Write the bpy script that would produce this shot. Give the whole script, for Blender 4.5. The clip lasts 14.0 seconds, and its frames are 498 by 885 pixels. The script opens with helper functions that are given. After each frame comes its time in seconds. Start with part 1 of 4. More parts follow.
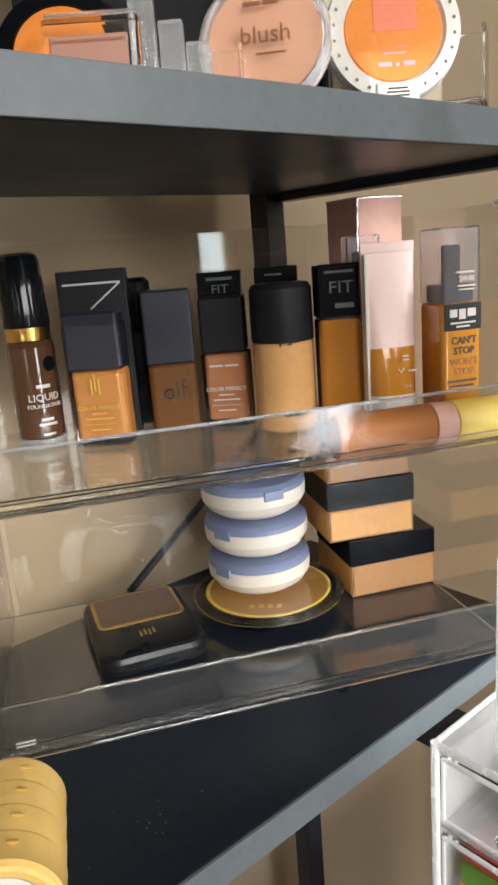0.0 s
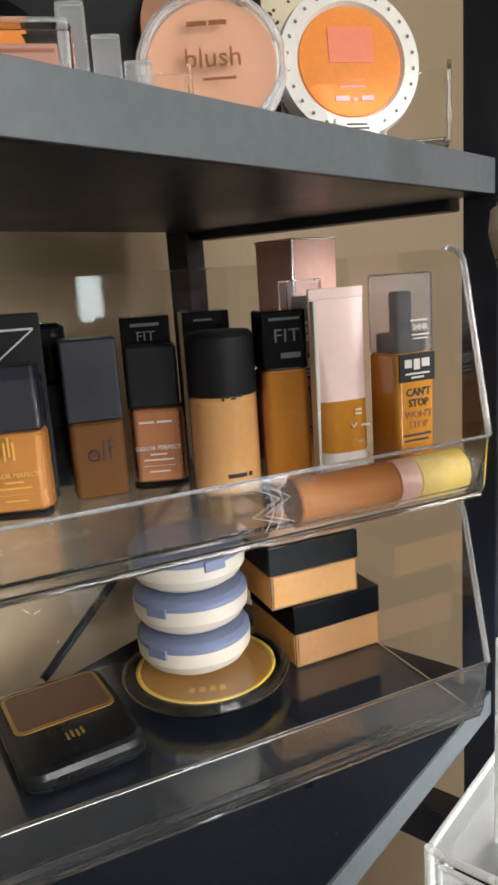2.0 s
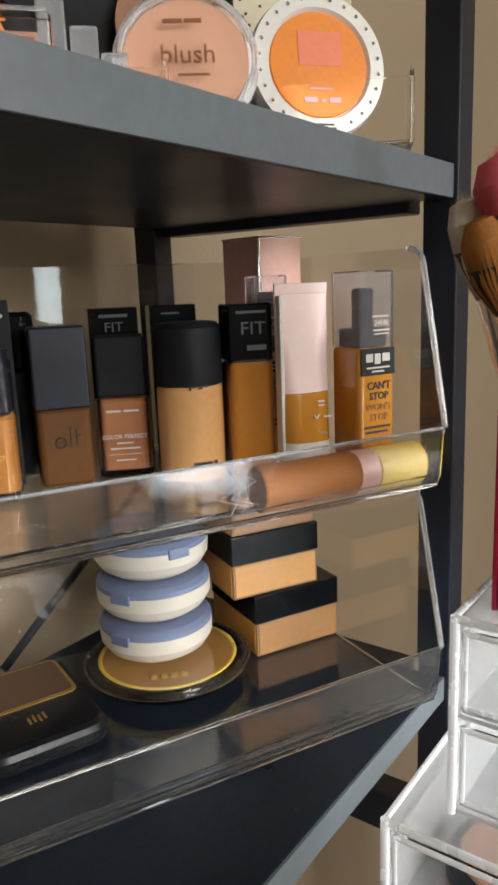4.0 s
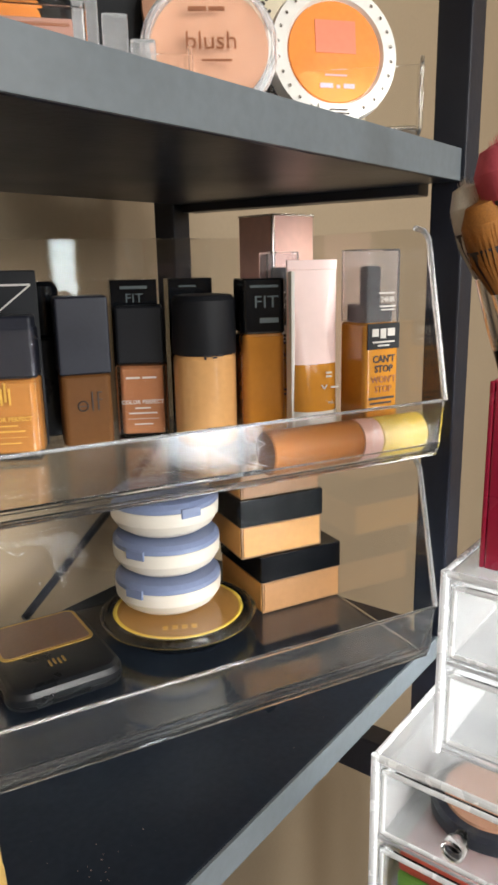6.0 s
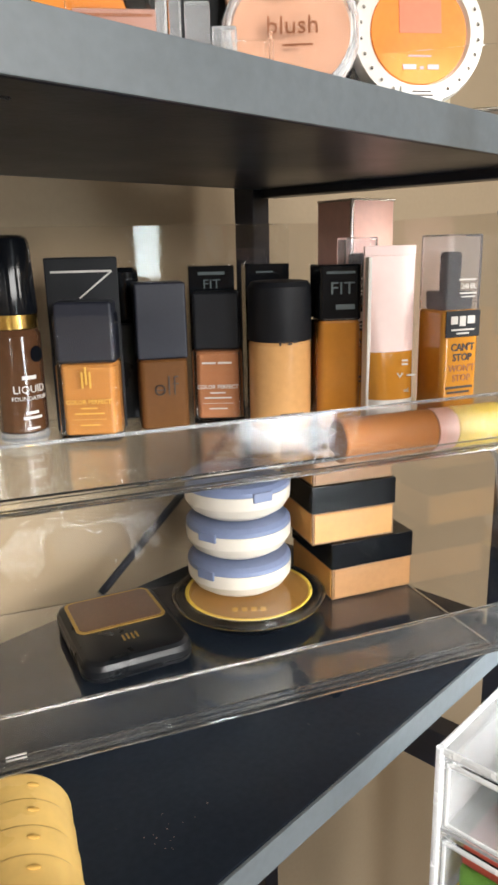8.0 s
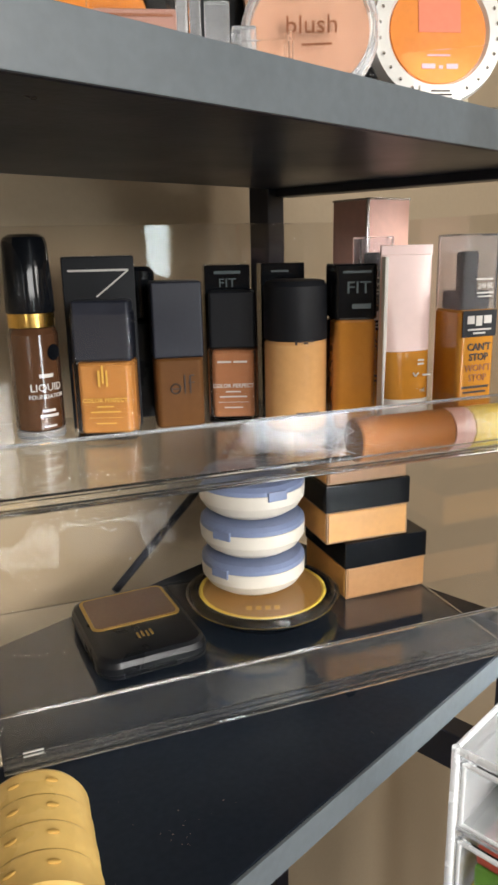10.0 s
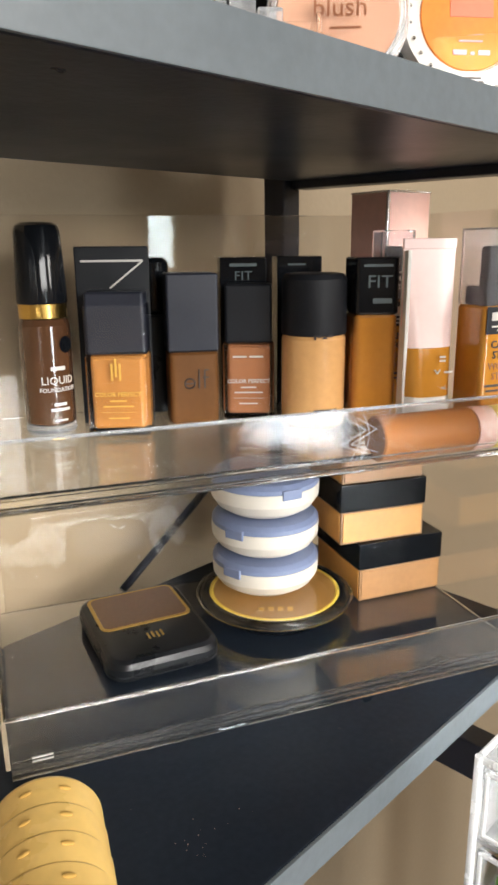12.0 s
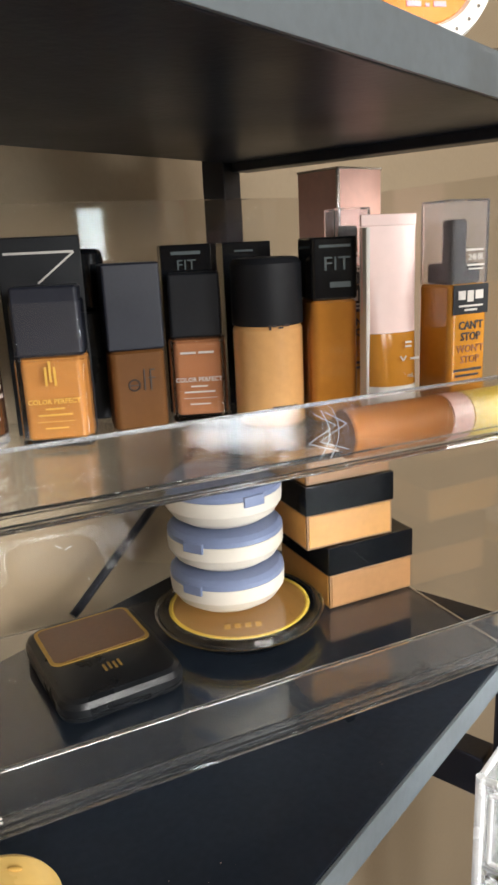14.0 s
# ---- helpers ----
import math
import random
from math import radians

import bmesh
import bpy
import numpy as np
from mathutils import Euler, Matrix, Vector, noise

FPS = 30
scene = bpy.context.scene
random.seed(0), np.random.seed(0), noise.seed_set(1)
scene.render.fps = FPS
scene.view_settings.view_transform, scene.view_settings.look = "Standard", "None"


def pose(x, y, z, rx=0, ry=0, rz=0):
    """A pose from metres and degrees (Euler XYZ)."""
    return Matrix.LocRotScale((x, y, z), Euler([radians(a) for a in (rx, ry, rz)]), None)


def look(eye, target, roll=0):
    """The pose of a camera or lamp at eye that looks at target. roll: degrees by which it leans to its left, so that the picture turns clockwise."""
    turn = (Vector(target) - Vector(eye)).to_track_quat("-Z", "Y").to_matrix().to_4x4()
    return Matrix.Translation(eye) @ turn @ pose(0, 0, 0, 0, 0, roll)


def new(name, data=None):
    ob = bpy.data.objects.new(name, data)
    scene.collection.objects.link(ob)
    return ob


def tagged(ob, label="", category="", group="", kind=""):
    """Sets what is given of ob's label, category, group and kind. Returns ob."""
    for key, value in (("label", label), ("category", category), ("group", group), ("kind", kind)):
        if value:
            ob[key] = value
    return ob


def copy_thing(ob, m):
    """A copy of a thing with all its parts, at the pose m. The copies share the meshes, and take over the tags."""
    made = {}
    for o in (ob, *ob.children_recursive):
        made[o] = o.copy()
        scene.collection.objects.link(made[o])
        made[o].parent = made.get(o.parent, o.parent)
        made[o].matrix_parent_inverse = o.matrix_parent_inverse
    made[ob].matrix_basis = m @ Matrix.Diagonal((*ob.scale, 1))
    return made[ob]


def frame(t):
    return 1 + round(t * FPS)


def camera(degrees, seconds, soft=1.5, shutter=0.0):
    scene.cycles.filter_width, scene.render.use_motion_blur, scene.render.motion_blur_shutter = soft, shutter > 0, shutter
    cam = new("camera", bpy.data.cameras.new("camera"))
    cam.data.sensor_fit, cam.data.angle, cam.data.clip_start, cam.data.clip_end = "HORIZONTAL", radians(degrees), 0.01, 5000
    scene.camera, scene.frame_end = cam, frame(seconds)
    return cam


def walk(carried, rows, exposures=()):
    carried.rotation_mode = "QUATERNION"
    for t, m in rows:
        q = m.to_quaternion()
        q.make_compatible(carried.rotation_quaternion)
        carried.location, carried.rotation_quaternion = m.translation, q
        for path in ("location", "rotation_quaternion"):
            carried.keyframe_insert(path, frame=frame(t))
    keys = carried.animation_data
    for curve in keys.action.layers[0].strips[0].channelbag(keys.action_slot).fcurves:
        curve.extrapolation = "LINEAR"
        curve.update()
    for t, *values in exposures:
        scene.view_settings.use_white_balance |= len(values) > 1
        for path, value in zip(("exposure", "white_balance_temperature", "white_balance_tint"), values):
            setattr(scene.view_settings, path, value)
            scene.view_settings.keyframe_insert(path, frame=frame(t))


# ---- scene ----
cam = camera(37.9, 14.0, soft=2.9)
PATH = [
    (0, (-0.408, -0.223, 1.254), (0.824, 1.271, 0.753), -4.5),
    (0.5, (-0.39, -0.176, 1.257), (0.96, 1.221, 0.78), -2.9),
    (1, (-0.392, -0.151, 1.252), (1.026, 1.175, 0.773), -3.7),
    (1.5, (-0.396, -0.156, 1.26), (1.058, 1.15, 0.832), -3.9),
    (2, (-0.4, -0.159, 1.263), (1.089, 1.101, 0.823), -3.9),
    (2.5, (-0.411, -0.163, 1.261), (1.092, 1.098, 0.873), -3.8),
    (3, (-0.416, -0.159, 1.26), (1.104, 1.065, 0.824), -2.8),
    (3.5, (-0.419, -0.159, 1.26), (1.117, 1.055, 0.852), -2.9),
    (4, (-0.413, -0.163, 1.254), (1.153, 1.008, 0.834), -2.3),
    (6.5, (-0.438, -0.18, 1.254), (1.072, 1.034, 0.756), -0.6),
    (7, (-0.437, -0.18, 1.258), (1.012, 1.101, 0.748), 0.1),
    (7.5, (-0.429, -0.177, 1.251), (0.972, 1.138, 0.694), -0.9),
    (8, (-0.435, -0.183, 1.256), (0.954, 1.158, 0.735), -1.3),
    (8.5, (-0.439, -0.182, 1.257), (0.933, 1.178, 0.737), -1.2),
    (11, (-0.438, -0.178, 1.253), (0.939, 1.172, 0.721), -1.3),
    (11.5, (-0.428, -0.174, 1.251), (0.947, 1.162, 0.681), -1.3),
    (12, (-0.438, -0.165, 1.253), (0.936, 1.189, 0.723), -0.5),
    (12.5, (-0.425, -0.149, 1.241), (0.925, 1.192, 0.626), -1.8),
    (13, (-0.424, -0.151, 1.238), (0.985, 1.145, 0.66), -1.6),
    (13.5, (-0.417, -0.145, 1.245), (1.026, 1.123, 0.689), -2.2),
    (14, (-0.414, -0.134, 1.243), (1.061, 1.109, 0.714), -2.7),
]
EXPOSURES = [(0.0, -0.42), (0.5, -0.27), (1.0, -0.19), (1.8, -0.47), (2.5, -0.67), (4.0, -0.67), (5.2, -0.36), (6.5, -0.19), (7.0, -0.32), (7.5, -0.11), (8.5, -0.01), (9.5, -0.21), (11.0, -0.44), (11.5, -0.13), (12.5, 0.06), (13.5, 0.11), (14.0, -0.22)]
walk(cam, [(t, look(eye, target, roll)) for t, eye, target, roll in PATH], EXPOSURES)

# ---- world and light ----
world = bpy.data.worlds.new("sky")
scene.world = world
world.use_nodes = True
wt = world.node_tree
sky = wt.nodes.new("ShaderNodeTexSky")
sky.sky_type, sky.sun_disc = "NISHITA", False
sky.sun_elevation, sky.sun_rotation = radians(40), radians(200)
wt.nodes["Background"].inputs["Strength"].default_value = 0.12
wt.links.new(sky.outputs["Color"], wt.nodes["Background"].inputs["Color"])


def window_light(name, place, target, width, height, watts, colour):
    lamp = bpy.data.lights.new(name, "AREA")
    lamp.shape, lamp.size, lamp.size_y, lamp.energy, lamp.color = "RECTANGLE", width, height, watts, colour
    ob = new(name, lamp)
    ob.matrix_world = look(place, target)
    return ob


window_light("window_light", (-0.90, -2.48, 1.83), (-0.4, 0.0, 1.25), 1.3, 0.75, 54, (1.0, 0.975, 0.94))
window_light("window_light", (0.75, -2.48, 1.775), (-0.2, 0.0, 1.15), 0.68, 0.62, 26, (1.0, 0.95, 0.88))
window_light("window_light", (-0.19, -2.48, 0.51), (-0.19, 0.0, 0.56), 0.40, 0.96, 25, (0.90, 0.96, 1.0))
window_light("window_light", (-0.70, -2.48, 1.27), (-0.65, 0.0, 1.27), 0.10, 0.28, 1.2, (0.78, 0.95, 1.0))

# ---- materials ----


def mat(name, colour, rough=0.5, metal=0.0, vary=0.12, scale=40.0, bump=0.0, coat=0.0, clear=0.0, ior=1.49, spec=0.5, fine=None):
    """A surface: colour with blotches and grain, uneven roughness and fine relief."""
    m = bpy.data.materials.new(name)
    m.use_nodes = True
    nt = m.node_tree
    b = nt.nodes["Principled BSDF"]
    b.inputs["Metallic"].default_value = metal
    b.inputs["IOR"].default_value = ior
    b.inputs["Transmission Weight"].default_value = clear
    b.inputs["Coat Weight"].default_value = coat
    b.inputs["Coat Roughness"].default_value = 0.08
    b.inputs["Specular IOR Level"].default_value = spec
    tc = nt.nodes.new("ShaderNodeTexCoord")
    n1 = nt.nodes.new("ShaderNodeTexNoise")
    n1.inputs["Scale"].default_value, n1.inputs["Detail"].default_value = scale, 6
    n2 = nt.nodes.new("ShaderNodeTexNoise")
    n2.inputs["Scale"].default_value, n2.inputs["Detail"].default_value = fine or scale * 9, 3
    nt.links.new(tc.outputs["Object"], n1.inputs["Vector"])
    nt.links.new(tc.outputs["Object"], n2.inputs["Vector"])
    mix = nt.nodes.new("ShaderNodeMath")
    mix.operation = "ADD"
    nt.links.new(n1.outputs["Fac"], mix.inputs[0])
    nt.links.new(n2.outputs["Fac"], mix.inputs[1])
    ramp = nt.nodes.new("ShaderNodeMapRange")
    ramp.inputs["From Min"].default_value, ramp.inputs["From Max"].default_value = 0.6, 1.4
    ramp.inputs["To Min"].default_value, ramp.inputs["To Max"].default_value = 1 - vary, 1 + vary
    nt.links.new(mix.outputs[0], ramp.inputs["Value"])
    col = nt.nodes.new("ShaderNodeVectorMath")
    col.operation = "SCALE"
    col.inputs[0].default_value = colour
    nt.links.new(ramp.outputs["Result"], col.inputs["Scale"])
    nt.links.new(col.outputs["Vector"], b.inputs["Base Color"])
    rr = nt.nodes.new("ShaderNodeMapRange")
    rr.inputs["From Min"].default_value, rr.inputs["From Max"].default_value = 0.3, 0.7
    rr.inputs["To Min"].default_value, rr.inputs["To Max"].default_value = rough * 0.8, min(1, rough * 1.25)
    nt.links.new(n1.outputs["Fac"], rr.inputs["Value"])
    nt.links.new(rr.outputs["Result"], b.inputs["Roughness"])
    if bump:
        bp = nt.nodes.new("ShaderNodeBump")
        bp.inputs["Strength"].default_value, bp.inputs["Distance"].default_value = bump, 0.001
        nt.links.new(n2.outputs["Fac"], bp.inputs["Height"])
        nt.links.new(bp.outputs["Normal"], b.inputs["Normal"])
    return m


M_WALL = mat("wall_paint", (0.335, 0.258, 0.170), 0.75, vary=0.05, scale=3, bump=0.25, fine=180)
M_CEIL = mat("ceiling_paint", (0.75, 0.72, 0.66), 0.8, vary=0.04, scale=4)
M_FLOOR = mat("floor_carpet", (0.11, 0.085, 0.06), 0.95, vary=0.2, scale=12, bump=0.4)
M_SHELF = mat("shelf_laminate", (0.013, 0.019, 0.030), 0.34, spec=0.16, vary=0.25, scale=9, bump=0.12, fine=260)
M_EDGE = mat("shelf_edge_band", (0.125, 0.148, 0.165), 0.42, vary=0.12, scale=14, bump=0.1, fine=200)
M_POST = mat("black_steel", (0.008, 0.011, 0.021), 0.4, vary=0.2, scale=25, bump=0.12, fine=300)
M_ACRYL = mat("clear_acrylic", (0.985, 0.99, 0.985), 0.03, clear=1.0, vary=0.01, scale=30, ior=1.47)
M_LIP = mat("worn_clear_acrylic", (0.93, 0.94, 0.94), 0.025, clear=0.99, vary=0.03, scale=60, ior=1.49, bump=0.02, fine=900)
M_PANEL = mat("dulled_clear_acrylic", (0.87, 0.86, 0.84), 0.03, clear=1.0, vary=0.02, scale=30, ior=1.45, spec=0.2)
M_CAP = mat("clear_cap_plastic", (0.93, 0.92, 0.94), 0.06, clear=0.95, vary=0.02, scale=30, ior=1.22)
# whitish tone that stands in for light gathered in clear acrylic edges
M_GLINT = mat("acrylic_edge_glint", (0.96, 0.97, 0.98), 0.25, clear=0.35, vary=0.06, scale=60, ior=1.47)
M_ACRYL_W = mat("milky_acrylic", (0.95, 0.96, 0.97), 0.10, clear=0.86, vary=0.03, scale=30, ior=1.47)
M_SCRATCH = mat("scratched_acrylic", (0.8, 0.8, 0.8), 0.5, vary=0.1)
M_BLACK_MATTE = mat("matte_black_plastic", (0.009, 0.010, 0.013), 0.5, spec=0.28, vary=0.12, bump=0.06, fine=600)
M_BLACK_SATIN = mat("satin_black_plastic", (0.008, 0.009, 0.011), 0.3, spec=0.3, vary=0.12, bump=0.03, fine=500)
M_BLACK_GLOSS = mat("gloss_black_plastic", (0.006, 0.007, 0.009), 0.10, vary=0.15, spec=0.35)
M_GREY_CAP = mat("satin_grey_plastic", (0.019, 0.021, 0.031), 0.38, spec=0.32, vary=0.1, bump=0.05, fine=500)
M_GOLD = mat("gold_trim", (0.80, 0.52, 0.14), 0.25, metal=1.0, vary=0.12)
M_GOLD_DULL = mat("dull_gold_trim", (0.46, 0.29, 0.07), 0.5, metal=0.6, vary=0.15)
M_CREAM = mat("cream_plastic", (0.72, 0.67, 0.58), 0.32, vary=0.04, scale=20)
M_GOLD_INK = mat("gold_ink", (0.75, 0.45, 0.08), 0.4, vary=0.1)
M_WHITE_INK = mat("white_ink", (0.60, 0.57, 0.53), 0.5, vary=0.05)
M_DARK_INK = mat("dark_ink", (0.03, 0.02, 0.018), 0.5, vary=0.05)
M_TEAL_INK = mat("pale_teal_ink", (0.07, 0.095, 0.10), 0.5, vary=0.1)
M_PINK_INK = mat("salmon_ink", (0.86, 0.24, 0.13), 0.5, vary=0.05)
M_LILAC_INK = mat("lilac_ink", (0.75, 0.42, 0.50), 0.5, vary=0.05)


def liquid(name, colour, rough=0.10):
    return mat(name, colour, rough, vary=0.07, scale=25, coat=0.6)


M_DEEP = liquid("deep_brown_makeup", (0.085, 0.038, 0.018))
M_AMBER = liquid("amber_makeup", (0.52, 0.225, 0.06))
M_COCOA = mat("cocoa_frosted", (0.125, 0.052, 0.015), 0.6, vary=0.08, scale=25, spec=0.15)
M_RUST = liquid("rust_makeup", (0.40, 0.165, 0.075))
M_TAN = liquid("tan_makeup", (0.68, 0.37, 0.145), 0.2)
M_CARAMEL = liquid("caramel_makeup", (0.46, 0.185, 0.028))
M_OCHRE = liquid("ochre_makeup", (0.58, 0.25, 0.032))
M_PINK = mat("pale_pink_tube", (0.95, 0.72, 0.68), 0.35, vary=0.03, scale=20)
M_PINK_BOX = mat("pink_card", (0.85, 0.50, 0.41), 0.3, vary=0.08, scale=18)
M_SILVER = mat("silver_foil", (0.75, 0.72, 0.70), 0.2, metal=1.0, vary=0.1)
M_WHITE = mat("white_plastic", (0.80, 0.78, 0.73), 0.32, vary=0.03, scale=20)
M_BLUE = mat("dusty_blue_plastic", (0.19, 0.235, 0.375), 0.38, vary=0.06, scale=25)
M_POWDER = mat("golden_powder", (0.46, 0.24, 0.06), 0.6, vary=0.12, bump=0.3)
M_POWDER_D = mat("brown_powder", (0.13, 0.062, 0.028), 0.35, vary=0.15)
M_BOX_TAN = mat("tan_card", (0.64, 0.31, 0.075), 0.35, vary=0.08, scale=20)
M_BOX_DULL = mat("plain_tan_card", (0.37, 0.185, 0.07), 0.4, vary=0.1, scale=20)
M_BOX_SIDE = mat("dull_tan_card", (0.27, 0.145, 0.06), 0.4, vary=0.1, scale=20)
M_YELLOW = mat("yellow_plastic", (0.98, 0.66, 0.21), 0.30, vary=0.06, scale=25)
# the roller's yellow darkened to paint shade in its notches
M_NOTCH_SHADE = mat("shaded_yellow_plastic", (0.70, 0.42, 0.10), 0.5, vary=0.06)
M_YELLOW_CAP = mat("lemon_cap", (0.93, 0.66, 0.10), 0.35, vary=0.05)
M_ORANGE_LIQ = mat("terracotta_makeup", (0.37, 0.125, 0.014), 0.6, vary=0.08)
M_ORANGE_PAN = mat("orange_powder", (0.85, 0.27, 0.04), 0.6, vary=0.08)
M_PEACH = mat("peach_powder", (0.46, 0.235, 0.145), 0.55, vary=0.1)
M_BRONZE = mat("bronze_powder", (0.30, 0.11, 0.05), 0.5, vary=0.12)
M_ROSY = mat("rosy_powder", (0.42, 0.22, 0.17), 0.45, vary=0.08)
M_CREAM_CARD = mat("cream_card", (0.75, 0.66, 0.48), 0.5, vary=0.06)
M_BRISTLE = mat("ginger_bristle", (0.42, 0.17, 0.035), 0.7, vary=0.3, scale=150)
M_BRISTLE_W = mat("white_bristle", (0.72, 0.68, 0.60), 0.7, vary=0.15, scale=150)
M_BRISTLE_D = mat("dark_bristle", (0.06, 0.045, 0.04), 0.7, vary=0.3, scale=150)
M_CRIMSON = mat("crimson_plastic", (0.45, 0.015, 0.06), 0.25, vary=0.1, coat=0.5)
M_ROSE = mat("rose_sponge", (0.62, 0.10, 0.14), 0.8, vary=0.1, bump=0.3)
M_RED = mat("red_plastic", (0.45, 0.07, 0.04), 0.35, vary=0.1)
M_GREEN = mat("green_plastic", (0.16, 0.36, 0.05), 0.35, vary=0.15)
M_DUST = mat("pale_dust", (0.36, 0.24, 0.20), 0.9, vary=0.2)
M_WOOD = mat("table_wood", (0.20, 0.12, 0.06), 0.5, vary=0.2, scale=8)

# ---- builders ----


def part(name, bm, material, parent=None, label="", smooth=True, clear=False):
    """One mesh object from a bmesh, under its thing or part."""
    mesh = bpy.data.meshes.new(name)
    bmesh.ops.recalc_face_normals(bm, faces=bm.faces)
    if all(len(e.link_faces) == 2 for e in bm.edges) and bm.calc_volume(signed=True) < 0:
        bmesh.ops.reverse_faces(bm, faces=bm.faces)
    bm.to_mesh(mesh)
    bm.free()
    mesh.materials.append(material)
    if smooth:
        mesh.shade_smooth()
        mesh.set_sharp_from_angle(angle=radians(20))
    ob = new(name, mesh)
    ob.parent = parent
    if clear:
        ob.visible_shadow = False
    return tagged(ob, label=label)


def thing(name, place, rz=0, label="", category="", group="", tilt=(0, 0)):
    ob = new(name)
    ob.empty_display_size = 0.01
    ob.matrix_world = pose(*place, tilt[0], tilt[1], rz)
    return tagged(ob, label, category, group)


def add_box(bm, x0, x1, y0, y1, z0, z1, bevel=0.0, seg=2, m=None):
    made = bmesh.ops.create_cube(bm, size=1.0, matrix=Matrix.LocRotScale(((x0 + x1) / 2, (y0 + y1) / 2, (z0 + z1) / 2), None, (x1 - x0, y1 - y0, z1 - z0)))
    verts = made["verts"]
    if bevel:
        edges = list({e for v in verts for e in v.link_edges})
        out = bmesh.ops.bevel(bm, geom=edges, offset=bevel, segments=seg, affect="EDGES", profile=0.5)
        verts = list({v for f in out["faces"] for v in f.verts} | {v for v in verts if v.is_valid})
    if m is not None:
        bmesh.ops.transform(bm, matrix=m, verts=verts)
    return bm


def box(x0, x1, y0, y1, z0, z1, bevel=0.0, seg=2, m=None):
    return add_box(bmesh.new(), x0, x1, y0, y1, z0, z1, bevel, seg, m)


def lathe(profile, steps=48, m=None, sx=1.0, sy=1.0):
    """A turned form about z from (radius, height) pairs; ends with radius 0 close it."""
    bm = bmesh.new()
    rings = []
    for r, z in profile:
        if r < 1e-6:
            rings.append([bm.verts.new((0, 0, z))])
        else:
            rings.append([bm.verts.new((sx * r * math.cos(2 * math.pi * k / steps), sy * r * math.sin(2 * math.pi * k / steps), z)) for k in range(steps)])
    for a, b in zip(rings, rings[1:]):
        for k in range(steps):
            j = (k + 1) % steps
            q = [a[k % len(a)], a[j % len(a)], b[j % len(b)], b[k % len(b)]]
            q = list(dict.fromkeys(q))
            if len(q) > 2:
                bm.faces.new(q)
    if m is not None:
        bm.transform(m)
    return bm


def rounded(w, d, r, n=6):
    """Outline of a rounded rectangle, centred."""
    out = []
    for cx, cy, a in ((w / 2 - r, d / 2 - r, 0), (-w / 2 + r, d / 2 - r, 90), (-w / 2 + r, -d / 2 + r, 180), (w / 2 - r, -d / 2 + r, 270)):
        e = min(0.0006, r * 0.3)
        a0, a1 = radians(a), radians(a + 90)
        out.append((cx + r * math.cos(a0) + e * math.sin(a0), cy + r * math.sin(a0) - e * math.cos(a0)))
        for k in range(n + 1):
            t = radians(a + 90 * k / n)
            out.append((cx + r * math.cos(t), cy + r * math.sin(t)))
        out.append((cx + r * math.cos(a1) - e * math.sin(a1), cy + r * math.sin(a1) + e * math.cos(a1)))
    return out


def prism(layers):
    """A body from rounded-rectangle layers (width, depth, corner, z), capped at both ends."""
    bm = bmesh.new()
    rings = [[bm.verts.new((x, y, z)) for x, y in rounded(w, d, r)] for w, d, r, z in layers]
    for a, b in zip(rings, rings[1:]):
        for k in range(len(a)):
            j = (k + 1) % len(a)
            bm.faces.new((a[k], a[j], b[j], b[k]))
    bm.faces.new(rings[0][::-1])
    bm.faces.new(rings[-1])
    return bm


def soft_prism(w, d, r, z0, z1, e=0.001):
    return prism([(w - 2 * e, d - 2 * e, max(r - e, 0.0003), z0), (w, d, r, z0 + e), (w, d, r, z1 - e), (w - 2 * e, d - 2 * e, max(r - e, 0.0003), z1)])


def hollow_cap(w, d, r, z0, z1, wall=0.0012):
    """A clear cap with thin walls, open below."""
    i = wall * 2
    return prism([(w - i, d - i, r, z1 - wall), (w - i, d - i, r, z0), (w, d, r + wall / 2, z0), (w, d, r + wall / 2, z1 - 0.0006), (w - 0.0012, d - 0.0012, r, z1)])


def plate(points, thick, m=None, bevel=0.0):
    """A sheet from a 2D outline in x, z, with its thickness along y."""
    bm = bmesh.new()
    near = [bm.verts.new((x, 0, z)) for x, z in points]
    far = [bm.verts.new((x, thick, z)) for x, z in points]
    bm.faces.new(near)
    bm.faces.new(far[::-1])
    for k in range(len(points)):
        j = (k + 1) % len(points)
        bm.faces.new((near[j], near[k], far[k], far[j]))
    if bevel:
        bmesh.ops.bevel(bm, geom=[e for e in bm.edges if e.calc_face_angle(0) > 0.8], offset=bevel, segments=2, affect="EDGES", profile=0.5)
    if m is not None:
        bm.transform(m)
    return bm


def tube(points, radius, steps=10):
    """A round rod along points."""
    bm = bmesh.new()
    pts = [Vector(p) for p in points]
    rings = []
    for k, p in enumerate(pts):
        d = (pts[min(k + 1, len(pts) - 1)] - pts[max(k - 1, 0)]).normalized()
        q = d.to_track_quat("Z", "Y")
        r = radius[k] if isinstance(radius, (list, tuple)) else radius
        rings.append([bm.verts.new(p + q @ Vector((r * math.cos(2 * math.pi * i / steps), r * math.sin(2 * math.pi * i / steps), 0))) for i in range(steps)])
    for a, b in zip(rings, rings[1:]):
        for i in range(steps):
            j = (i + 1) % steps
            bm.faces.new((a[i], a[j], b[j], b[i]))
    bm.faces.new(rings[0][::-1])
    bm.faces.new(rings[-1])
    return bm


